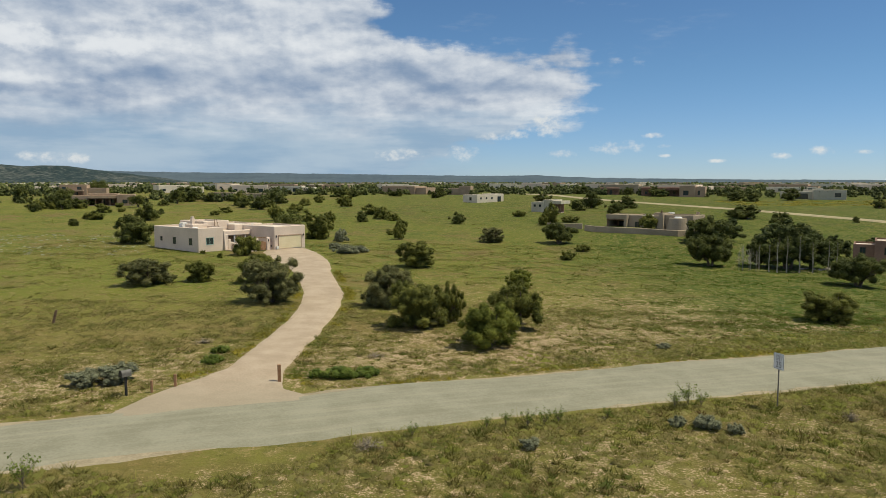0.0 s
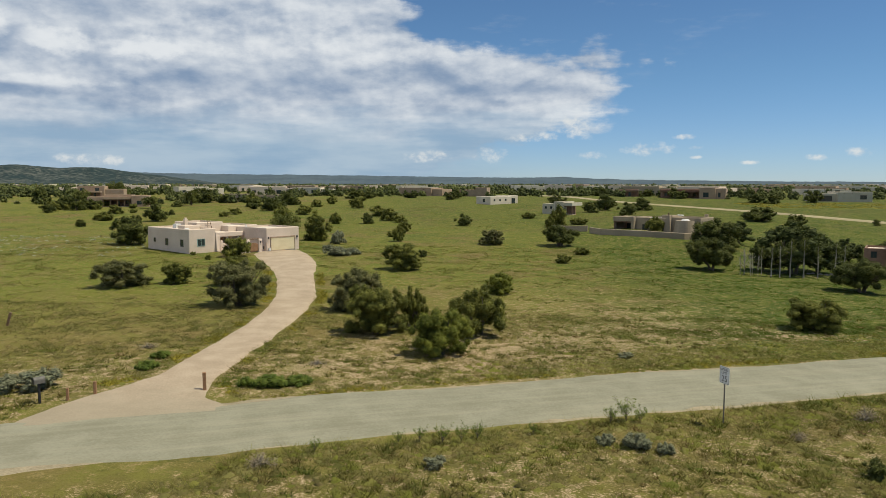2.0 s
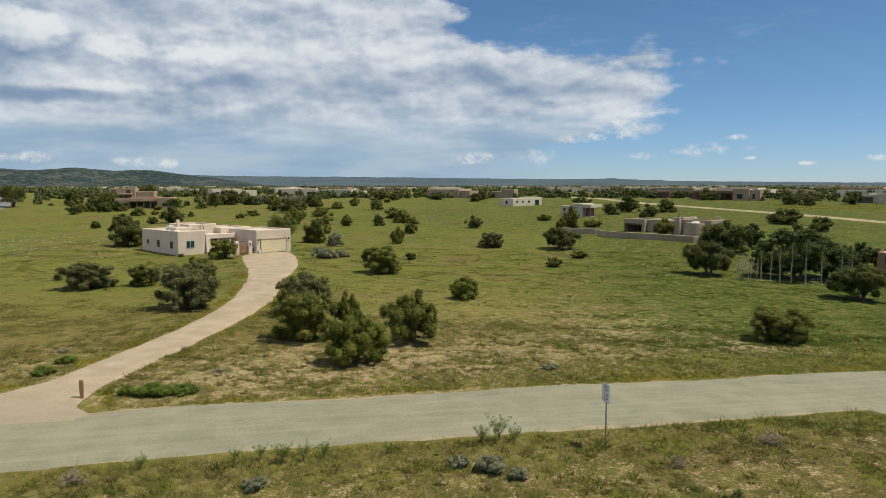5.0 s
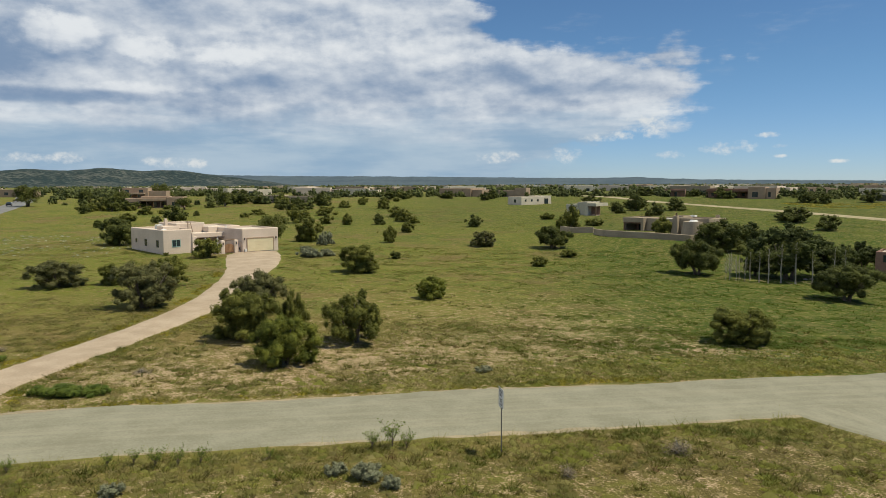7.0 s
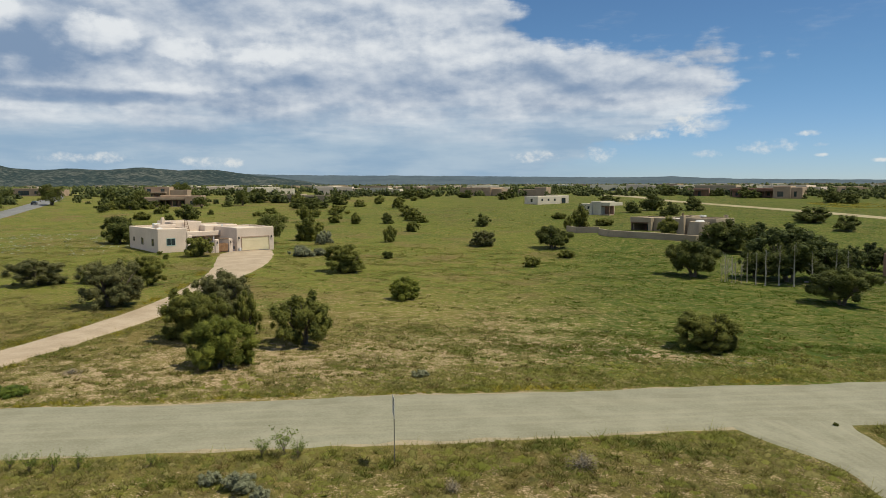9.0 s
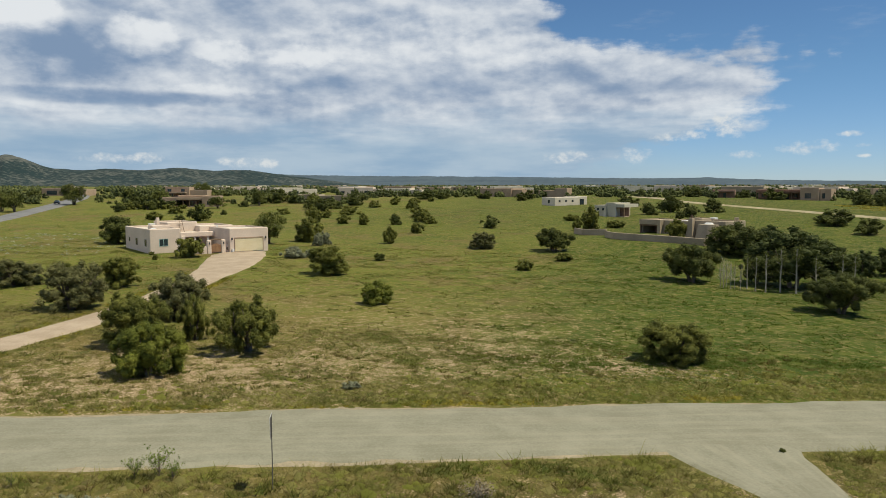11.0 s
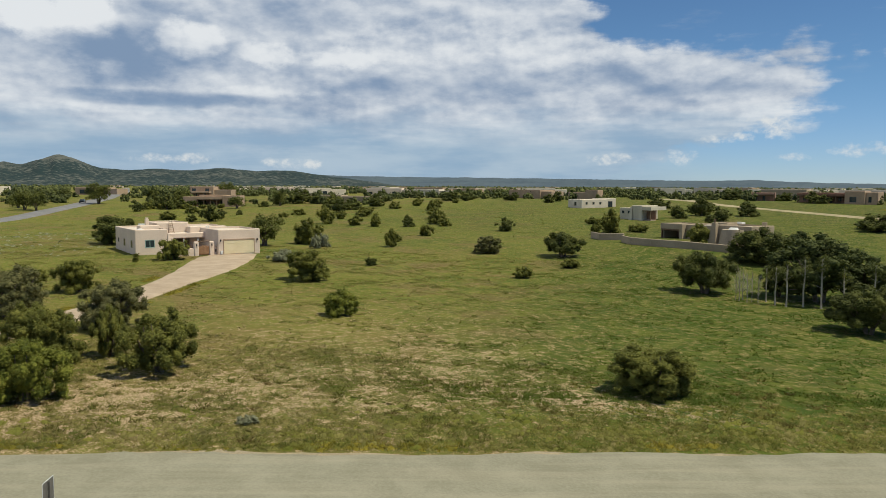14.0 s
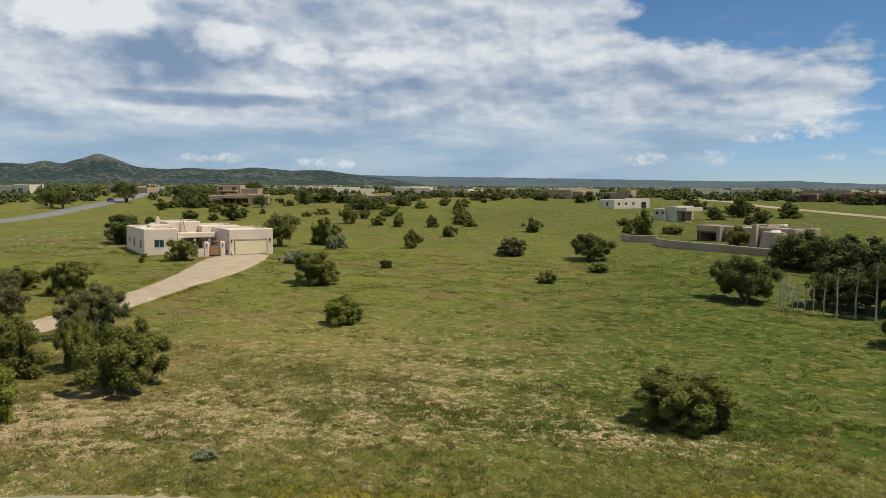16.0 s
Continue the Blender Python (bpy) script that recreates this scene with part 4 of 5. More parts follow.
def porch(house, u0, u1, v0, v1, z0, z1, posts, wall, back):
    """A deep shaded porch: a roof slab with a parapet, a back wall and a row of timber posts with a beam."""
    part("porch_roof", adobe_block(u0, u1, v0, v1, z0, z1, 0.2, 0.08), wall, house, "thick stucco porch roof")
    # Dark brown on every porch: the shade under the roof is in its colour.
    part("porch_back_wall", box(u0 + 0.1, u1 - 0.1, back, back + 0.3, -0.6, z0), STUCCO_ROSE, house, "back wall in a dark brown that holds the porch shade")
    part("porch_floor", box(u0, u1, v0, back, -0.6, 0.05), DRIVE, house)
    part("porch_beam", box(u0 + 0.05, u1 - 0.05, v0 + 0.12, v0 + 0.36, z0 - 0.28, z0 + 0.02, 0.03), TIMBER, house, "dark timber beam")
    for k in range(posts):
        u = u0 + 0.25 + (u1 - u0 - 0.5) * k / max(1, posts - 1)
        part("porch_post", box(u - 0.14, u + 0.14, v0 + 0.1, v0 + 0.38, -0.6, z0 - 0.26, 0.03), TIMBER, house, "timber porch post")
    for k in range(int((u1 - u0) / 3)):
        u = u0 + 1.2 + 3.0 * k
        part("porch_door" if k % 2 else "porch_window", box(u, u + 1.1, back - 0.05, back - 0.005, 0.1 if k % 2 else 0.9, 2.1, 0.015), GLASS, house)


def main_house():
    """Pink stucco house: left wing, porch with gate, taller hall behind, two-car garage."""
    h = thing("adobe_house", "pink stucco flat-roofed adobe house with a two-car garage", "house", m=pose(-39.0, 118.0, 1.45, 0, 0, 52))
    for u0, u1, v0, v1, top in ((-0.2, 4.7, 0.0, 12.8, 3.85), (10.7, 17.5, -5.4, 3.2, 3.8), (4.3, 9.4, 5.0, 12.0, 4.6), (9.0, 15.0, 3.0, 11.0, 3.95), (1.6, 4.6, 4.2, 6.4, 4.25)):
        part("wall", adobe_block(u0, u1, v0, v1, -0.9, top), STUCCO, h)
        part("roof", box(u0 + 0.36, u1 - 0.36, v0 + 0.36, v1 - 0.36, top - 0.36, top - 0.28), ROOFING, h, "pale flat roof membrane")
    # porch: back wall, low curved wall, beam, posts, roof
    part("porch_beam", box(4.75, 11.2, 0.7, 1.15, 2.25, 3.1, 0.12), STUCCO, h)
    part("porch_roof", box(4.6, 10.8, 1.1, 5.2, 2.75, 2.95), ROOFING, h)
    part("porch_floor", box(4.6, 10.8, -4.5, 5.1, -0.3, 0.06), DRIVE, h)
    for u in (7.4, 9.6):
        part("porch_post", box(u - 0.11, u + 0.11, 0.82, 1.04, 0.05, 2.3, 0.03), VENT_GREY, h, "pale porch post")
    # Browner than the pink walls, with the porch's shade put into the colour.
    part("porch_back_wall", box(4.6, 11.0, 4.7, 5.05, -0.2, 2.9), STUCCO_BROWN, h)
    add_window(h, "v-", 4.7, 5.4, 0.8, 1.5, 1.2, DARK_TRIM)
    part("front_door", box(8.2, 9.2, 4.62, 4.72, 0.05, 2.1, 0.02), GATE_WOOD, h, "brown wooden front door")
    # stepped low wall of the porch
    low = box(4.72, 5.5, -0.1, 0.3, -0.9, 2.6, 0.14)
    for k, top in enumerate((1.75, 1.25, 1.0, 1.0)):
        box(5.45 + k * 0.55, 6.05 + k * 0.55, -0.1, 0.3, -0.9, top, 0.12, low)
    part("porch_wall", low, STUCCO, h)
    # gate between two pillars
    for u in (7.2, 9.55):
        part("gate_pillar", box(u, u + 0.72, -4.9, -4.3, -0.9, 2.05, 0.14), STUCCO, h)
    gate = part("gate", box(7.92, 9.55, -4.66, -4.56, 0.0, 1.1, 0.02), GATE_WOOD, h, "brown wooden courtyard gate")
    for k in range(7):
        part("gate_board", box(7.94 + k * 0.228, 8.15 + k * 0.228, -4.70, -4.655, 0.02, 1.2 + 0.25 * math.cos((k - 3) / 3 * 1.3), 0.01), GATE_WOOD, gate)
    part("gate_lintel", box(7.75, 9.75, -4.68, -4.52, 1.98, 2.14, 0.03), TIMBER, h)
    for u in (7.56, 9.9):
        part("wall_lamp", box(u - 0.07, u + 0.07, -5.03, -4.88, 1.35, 1.7, 0.02), BLACK_METAL, h)
    low = box(10.2, 10.8, -4.8, -4.4, -0.9, 1.25, 0.12)
    part("courtyard_wall", low, STUCCO, h)
    part("wall_niche", box(10.4, 10.62, -4.83, -4.78, 0.35, 0.75), DARK_TRIM, h)
    part("utility_box", box(11.0, 11.35, -5.75, -5.42, 0.0, 0.5, 0.03), VENT_GREY, h)
    side = box(6.3, 7.25, -4.75, -4.45, -0.9, 1.05, 0.1)
    box(6.2, 6.5, -4.6, 0.1, -0.9, 1.05, 0.1, side)
    part("courtyard_wall", side, STUCCO, h)
    # buttress
    bm = bmesh.new()
    vs = [bm.verts.new(c) for c in ((4.6, -0.55, -0.9), (5.0, -0.55, -0.9), (5.0, 0.2, -0.9), (4.6, 0.2, -0.9), (4.6, -0.05, 3.2), (5.0, -0.05, 3.2), (5.0, 0.2, 3.2), (4.6, 0.2, 3.2))]
    for f in ((0, 3, 2, 1), (4, 5, 6, 7), (0, 1, 5, 4), (1, 2, 6, 5), (2, 3, 7, 6), (3, 0, 4, 7)):
        bm.faces.new([vs[i] for i in f])
    bmesh.ops.bevel(bm, geom=bm.edges[:], offset=0.08, segments=2, affect="EDGES", profile=0.5)
    part("buttress", bm, STUCCO, h)
    # garage door with its four panels; a brown rim paints the recess's edge shade
    shade_rim = box(11.50, 11.62, -5.50, -5.38, 0.0, 2.3)
    box(16.46, 16.58, -5.50, -5.38, 0.0, 2.3, bm=shade_rim)
    box(11.62, 16.46, -5.50, -5.38, 2.12, 2.3, bm=shade_rim)
    door = part("garage_door", shade_rim, STUCCO_BROWN, h, "cream panelled garage door with recess shade as a brown rim")
    for k in range(4):
        part("panel", box(11.62, 16.46, -5.455, -5.39, 0.02 + k * 0.525, 0.537 + k * 0.525, 0.008), DOOR_TAN, door, "cream door panel")
    for u in (11.1, 17.0):
        part("wall_lamp", box(u - 0.08, u + 0.08, -5.58, -5.38, 1.95, 2.3, 0.03), BLACK_METAL, h)
    add_window(h, "v-", 0.0, 1.25, 1.05, 1.45, 1.2, WINDOW_TRIM, 2, "teal-framed double window")
    for v, w in ((1.6, 0.9), (6.2, 0.9), (10.2, 0.6)):
        add_window(h, "u-", -0.2, v, 1.0 + (0.4 if w < 0.8 else 0), w, 1.15 if w > 0.8 else 0.7, DARK_TRIM, 1)
    # chimney, ladder, roof units
    chim = box(3.0, 3.55, 6.4, 6.95, 3.5, 5.2, 0.08)
    box(3.08, 3.47, 6.48, 6.87, 5.2, 5.4, 0.02, chim)
    part("chimney", chim, STUCCO, h)
    lad = bmesh.new()
    for a, b in ((6.0, 6.25), (6.9, 6.65)):
        join_mesh(lad, tube([(a, 4.3, 2.95), (b, 4.75, 4.9)], [0.05, 0.04], 6))
    for k in range(6):
        f = (k + 0.5) / 6
        join_mesh(lad, tube([(6.0 + 0.25 * f, 4.3 + 0.45 * f, 2.95 + 1.95 * f), (6.9 - 0.25 * f, 4.3 + 0.45 * f, 2.95 + 1.95 * f)], [0.03, 0.03], 5))
    part("ladder", lad, TIMBER, h, "rustic wooden ladder leaning on the roof wall")
    dome = bmesh.new()
    bmesh.ops.create_uvsphere(dome, u_segments=14, v_segments=8, radius=0.6, matrix=pose(1.3, 3.0, 3.55) @ Matrix.Diagonal((1, 1, 0.55, 1)))
    part("skylight", dome, VENT_GREY, h, "white dome skylight")
    part("roof_unit", box(2.6, 3.6, 8.6, 9.6, 3.5, 4.3, 0.05), VENT_GREY, h, "grey rooftop cooler")
    for u, v, top in ((10.9, 0.4, 4.15), (11.6, 1.6, 4.1)):
        part("vent_pipe", tube([(u, v, 3.4), (u, v, top)], [0.07, 0.07], 8), VENT_GREY, h)
    return h


main_house()

neighbour = adobe_house("adobe_house", "tan adobe house with a rounded drum room and low walled yard", 37.8, 170.6, -41, (
    (4.5, 15.5, 1.0, 9.0, 3.7), (14.8, 22.0, -4.0, 2.4, 4.2), (10.5, 13.0, 2.0, 5.0, 4.3)), STUCCO_GREY,
    (("v-", -4.0, 16.5, 0.1, 0.9, 2.0), ("v-", 1.0, 6.5, 0.9, 1.3, 1.3), ("v-", 1.0, 10.5, 0.9, 1.3, 1.3), ("u+", 22.0, -2.2, 1.1, 0.9, 1.0)), z=1.5, vigas=((17.0, -4.0, 3.9), (20.4, -4.0, 3.9)))
porch(neighbour, -0.1, 5.0, -0.2, 6.0, 2.75, 3.75, 2, STUCCO_GREY, 4.0)
part("side_wall", box(-0.12, 0.42, 0.3, 6.0, -0.8, 2.76, 0.06), STUCCO_GREY, neighbour)
part("porch_pillar", box(4.3, 5.0, -0.16, 0.7, -0.8, 2.76, 0.08), STUCCO_GREY, neighbour)


def tapered_chimney(house, u, v, w, h):
    """A stucco chimney that narrows from a broad foot, with a slim pot."""
    bm = bmesh.new()
    bmesh.ops.create_cone(bm, cap_ends=True, segments=4, radius1=w * 0.95, radius2=w * 0.36, depth=h + 0.8, matrix=pose(u, v, h / 2 - 0.4, 0, 0, 45))
    bmesh.ops.bevel(bm, geom=bm.edges[:], offset=0.1, segments=2, affect="EDGES", profile=0.5)
    part("chimney", bm, STUCCO_GREY, house, "tapered stucco chimney")
    part("chimney_pot", tube([(u, v, h - 0.1), (u, v, h + 0.55)], [0.2, 0.14], 8), TIMBER, house)


tapered_chimney(neighbour, 15.3, -4.4, 1.5, 4.6)
part("roof_vent", tube([(20.9, 1.2, 3.9), (20.9, 1.2, 4.75)], [0.42, 0.42], 14), STUCCO_GREY, neighbour)
part("roof_unit", box(12.0, 13.2, 6.0, 7.0, 3.4, 4.3, 0.05), VENT_GREY, neighbour, "pale rooftop cooler")
for u in (7.0, 9.2):
    part("skylight", box(u, u + 1.2, 4.0, 5.2, 3.38, 3.62, 0.05), VENT_GREY, neighbour, "white flat skylight")


def drum(house, u, v, r, h):
    bm = bmesh.new()
    bmesh.ops.create_cone(bm, cap_ends=True, segments=28, radius1=r * 1.32, radius2=r * 0.9, depth=h + 0.8, matrix=pose(u, v, h / 2 - 0.4))
    part("round_room", bm, STUCCO_GREY, house, "battered round stucco room")
    bm = bmesh.new()
    bmesh.ops.create_cone(bm, cap_ends=True, segments=28, radius1=r * 0.48, radius2=r * 0.28, depth=0.4, matrix=pose(u, v, h + 0.1))
    part("skylight", bm, VENT_GREY, house, "white round skylight")


drum(neighbour, 18.9, -4.2, 2.1, 3.6)


def yard_wall(label, points, height, thick, material):
    p = [Vector((x, y, 0)) for x, y in points]
    bm = bmesh.new()
    for a, b in zip(p, p[1:]):
        d = (b - a).normalized()
        s = Vector((-d.y, d.x, 0)) * thick / 2
        base = []
        for q in (a - d * 0.1 - s, b + d * 0.1 - s, b + d * 0.1 + s, a - d * 0.1 + s):
            base.append((q.x, q.y, gz(q.x, q.y)))
        lo = [bm.verts.new((x, y, z - 0.3)) for x, y, z in base]
        hi = [bm.verts.new((x, y, z + height)) for x, y, z in base]
        bm.faces.new(lo[::-1])
        bm.faces.new(hi)
        for i in range(4):
            bm.faces.new((lo[i], lo[(i + 1) % 4], hi[(i + 1) % 4], hi[i]))
    bmesh.ops.bevel(bm, geom=[e for e in bm.edges if min(v.co.z for v in e.verts) > -0.2 and abs(e.verts[0].co.z - e.verts[1].co.z) < 0.5], offset=0.08, segments=2, affect="EDGES", profile=0.5)
    return tagged(part("yard_wall", bm, material), label, "wall")


yard_wall("low grey-tan stucco yard wall in front of the house", [(24.5, 173), (26.5, 167.5), (31, 165)], 1.25, 0.3, STUCCO_GREY)
yard_wall("curving low stucco yard wall round the patio", [(31.0, 161), (32.5, 157.5), (36, 154.8), (41, 152.8), (48, 151.2), (50.5, 152.5)], 1.25, 0.3, STUCCO_GREY)

adobe_house("adobe_house", "small pale stucco house with a row of little windows", 12.6, 274.5, 40, ((0, 10.2, 0, 8, 2.9), (9.8, 14.8, 1.0, 8, 3.2)), STUCCO_PALE,
            (("v-", 0.0, 1.6, 1.2, 0.8, 0.8), ("v-", 0.0, 4.4, 1.2, 0.8, 0.8), ("v-", 0.0, 7.2, 1.2, 0.8, 0.8), ("v-", 1.0, 11.5, 0.1, 1.8, 2.1), ("u-", 0.0, 3.0, 0.8, 1.2, 1.2)), "houses across the meadow", z=4.9)
buttressed = adobe_house("adobe_house", "grey-tan adobe house with buttressed corners", 27.2, 228.5, -32, ((0, 4.4, 0, 7, 3.0), (4.2, 7.4, -0.8, 7, 3.7)), STUCCO_LIGHT,
            (("v-", 0.0, 0.8, 1.5, 0.75, 0.75), ("v-", 0.0, 2.6, 1.5, 0.75, 0.75)), "houses across the meadow", z=3.5)
porch(buttressed, 7.2, 10.2, -0.9, 6.5, 2.5, 3.4, 2, STUCCO_LIGHT, 1.6)
for u in (4.3, 7.3):
    bm = bmesh.new()
    bmesh.ops.create_cone(bm, cap_ends=True, segments=4, radius1=0.95, radius2=0.3, depth=4.1, matrix=pose(u, -0.8, 1.25, 0, 0, 45))
    part("buttress", bm, STUCCO_LIGHT, buttressed, "sloping stucco buttress")
brown = adobe_house("adobe_house", "brown adobe house with a long shaded porch", -126.5, 252.5, 20, ((0, 5, 0.6, 10, 3.5), (14.2, 20, -0.6, 10, 3.9), (4.6, 14.6, 5.0, 11, 4.1)), STUCCO_BROWN,
            (("v-", 0.6, 1.4, 0.8, 1.8, 1.3), ("v-", -0.6, 16.0, 0.8, 1.6, 1.3)), "houses across the meadow", z=4.4, vigas=((15.2, -0.6, 3.7), (18.6, -0.6, 3.7)))
porch(brown, 4.8, 14.4, 0.4, 5.1, 2.6, 3.5, 5, STUCCO_BROWN, 4.7)
tall = adobe_house("adobe_house", "tan two-level adobe house behind trees", -151, 292, 16, ((0, 10, 0, 9, 4.9), (9.6, 17, 1, 9, 3.6)), STUCCO_BROWN, (("v-", 0.0, 1.0, 2.9, 1.6, 1.2), ("v-", 0.0, 6.5, 2.9, 1.6, 1.2)), "houses across the meadow", z=6.6)
porch(tall, 1.5, 9.0, -2.6, 0.05, 2.3, 2.8, 4, STUCCO_BROWN, -0.35)
adobe_house("adobe_house", "grey stucco house half hidden by trees", -92, 290, 5, ((0, 10, 0, 9, 3.4), (9.6, 24, 1, 9, 3.0)), STUCCO_GREY, (("v-", 0.0, 2.0, 0.9, 2.0, 1.3), ("v-", 1.0, 13.0, 0.2, 3.0, 2.0)), "houses across the meadow", z=5.0)
adobe_house("adobe_house", "long pale stucco house beside the paved road", -322, 331, 4, ((0, 16, 0, 10, 4.2), (15.6, 26, -1, 9, 4.6)), STUCCO_PALE, (("v-", -1.0, 19.0, 0.2, 2.6, 2.3), ("v-", 0.0, 4.0, 1.0, 2.0, 1.4)), "houses across the meadow", z=6.4)
adobe_house("adobe_house", "long brown adobe house beside the paved road", -268, 356, 6, ((0, 18, 0, 10, 3.8), (17.6, 26, -1, 9, 3.2)), STUCCO_BROWN, (("v-", 0.0, 3.0, 0.4, 6.0, 2.2), ("v-", 0.0, 12.0, 1.0, 2.0, 1.4)), "houses across the meadow", z=6.8)
red = adobe_house("adobe_house", "long dark red-brown house with a wide shaded front", 87, 327, -24, ((0, 17, 4, 11, 3.9),), STUCCO_ROSE, (), "houses across the meadow", z=6.3)
porch(red, 0.2, 16.8, -0.3, 4.2, 2.9, 3.7, 6, ROOF_RED, 3.8)
for u0, u1, v0, top in ((16.6, 23.0, -2.0, 4.6), (22.6, 27.0, -1.0, 4.2)):
    part("wall", adobe_block(u0, u1, v0, 9.0, -0.8, top), STUCCO_BROWN, red, "lighter tan stucco wing")
    part("roof", box(u0 + 0.36, u1 - 0.36, v0 + 0.36, 8.64, top - 0.36, top - 0.30), ROOFING, red, "pale flat roof membrane")
add_window(red, "v-", -2.0, 18.2, 0.6, 2.2, 2.0)
add_window(red, "v-", -1.0, 24.0, 0.6, 1.0, 2.0, panes=1)
small_brown = adobe_house("adobe_house", "small dark brown house among junipers", 73, 346, -12, ((0, 9, 1.8, 9, 3.4),), STUCCO_ROSE, (), "houses across the meadow", z=6.6)
porch(small_brown, 0.3, 8.7, -0.3, 1.85, 2.5, 3.1, 4, STUCCO_ROSE, 1.45)
adobe_house("adobe_house", "pale tan adobe house with a garage front", 139, 297, -6, ((0, 9.5, 2, 12, 3.2), (9, 21.5, 0, 12, 3.9)), STUCCO_LIGHT,
            (("v-", 0.0, 17.0, 1.0, 2.4, 1.6), ("v-", 2.0, 2.5, 0.2, 5.0, 2.2)), "houses across the meadow", vigas=((11, 0, 3.7), (14, 0, 3.7)))
adobe_house("adobe_house", "rose-brown adobe house beside a grove", 69.5, 125, -30, ((0, 3.6, 1.5, 8, 2.5), (3.2, 8.4, 0, 8, 3.3), (8.0, 16, -1.5, 9, 2.9)), STUCCO_ROSE,
            (("v-", 0.0, 4.6, 0.9, 1.6, 1.3), ("v-", 1.5, 1.0, 0.9, 0.9, 1.1), ("v-", -1.5, 10.0, 0.1, 1.2, 2.1)), "houses across the meadow", z=-0.4, vigas=((5.0, 0.0, 3.1), (7.0, 0.0, 3.1)))
adobe_house("adobe_house", "reddish brown block house at the meadow's edge", -30, 366, -35, ((0, 20, 0, 10, 3.6), (19.5, 26, 1, 9, 3.0)), STUCCO_BROWN, (), "houses across the meadow", z=6.9)
adobe_house("adobe_house", "tan adobe house with stepped parapets", 0, 345, -12, ((0, 8, 0, 8, 3.0), (7.6, 13, 0, 8, 4.0)), STUCCO_BROWN, (), "houses across the meadow", z=6.7)



# ---- grove, garden and yard plants ----
def slender_tree(seed):
    """A thin pale-barked tree: straight stem, short limbs, airy leaves."""
    rng = np.random.default_rng(seed)
    top = thing("aspen", "slender pale-barked aspen with sparse leaves", "tree", "aspens by the grove")
    wood = tube([(0, 0, -0.1), (0.05, 0.0, 2.0), (-0.05, 0.08, 4.0), (0.05, 0.1, 5.6)], [0.13, 0.10, 0.06, 0.02], 7)
    lobes = []
    for k in range(16):
        a, z = rng.uniform(0, 6.28), rng.uniform(1.8, 5.4)
        r = rng.uniform(0.4, 1.1) * (1 - (z - 1.8) / 6)
        e = (math.cos(a) * r, math.sin(a) * r, z + 0.45)
        join_mesh(wood, tube([(0, 0.03, z), e], [0.035, 0.012], 5))
        if rng.random() < 0.75:
            lobes.append((e, (0.34, 0.34, 0.28)))
    part("trunk", wood, BARK_PALE, top)
    v, f = crown_mesh(rng, lobes, 420, 0.12, 0.6, 0)
    mesh_part("crown", v, f, LEAFY, top)
    return top


def bare_sapling(seed):
    rng = np.random.default_rng(seed)
    top = thing("sapling", "bare pale sapling with thin twigs", "sapling", "bare saplings")
    wood = tube([(0, 0, -0.1), (0.03, 0.02, 1.6), (-0.03, 0.0, 3.6)], [0.055, 0.045, 0.012], 6)
    for k in range(22):
        a, z = rng.uniform(0, 6.28), rng.uniform(0.5, 3.2)
        r = rng.uniform(0.3, 0.8)
        join_mesh(wood, tube([(0, 0, z), (math.cos(a) * r, math.sin(a) * r, z + rng.uniform(0.3, 0.8))], [0.022, 0.008], 4))
    part("trunk", wood, BARK_PALE, top)
    return top


def place(proto, spots, rng):
    for i, (x, y, s) in enumerate(spots):
        m = Matrix.Translation((x, y, gz(x, y) - 0.02)) @ Matrix.Rotation(rng.uniform(0, 6.28), 4, "Z") @ Matrix.Diagonal((s, s, s, 1))
        if i == 0:
            proto.matrix_basis = m
        else:
            copy_thing(proto, m).matrix_basis = m


cottonwoods = [make_tree("cottonwood", "tall leafy cottonwood with a dark trunk in a grove", "tree", 131 + k, LEAFY_DARK, 11000, 0.027, lobes_n=90, clump=0.072, low=0.10, aspect=0.95, stems=3) for k in range(2)]
plant(cottonwoods, [(55.4, 118.0, 12.0, 8.2), (60.6, 121.0, 7.5, 6.0), (51.2, 119.5, 5.0, 4.8), (58.5, 151, 7.0, 4.6), (67.5, 131, 5.5, 4.4), (72.5, 136, 6.0, 4.4), (80, 137, 7.0, 4.4), (75.5, 124.5, 4.5, 3.4)], woods, "grove beside the meadow")
place(slender_tree(141), [(51.0, 112.3, 0.85), (52.9, 113.2, 0.95), (54.6, 112.6, 1.0), (49.9, 112.6, 0.75), (57.0, 113.4, 0.85), (60.5, 115.5, 0.9), (62.2, 116.2, 0.85), (49.2, 114.5, 0.7)], woods)
place(bare_sapling(151), [(46.2, 113.4, 1.1), (47.0, 113.0, 1.0), (47.6, 113.9, 0.95), (46.7, 114.6, 1.0), (48.2, 113.2, 0.9), (45.9, 114.1, 0.85)], woods)
garden_shrub = make_tree("garden_shrub", "rounded green shrub beside the porch gate", "shrub", 161, JUNIPER, 9000, 0.026, lobes_n=60, clump=0.088, low=0.06)
plant([garden_shrub], [(-30.8, 115.8, 5.2, 3.3), (-38.0, 116.6, 1.2, 0.6), (-33.6, 111.0, 1.0, 0.9)], woods)
plant([make_tree("sage_bush", "silvery sage bushes beside the driveway", "bush", 163, SAGE, 5000, 0.04, lobes_n=40, clump=0.1, low=0.0, aspect=0.35)], [(-16.2, 120.5, 4.6, 1.4), (-14.0, 122.5, 3.0, 1.1), (-18.6, 126.5, 2.6, 1.1)], woods)


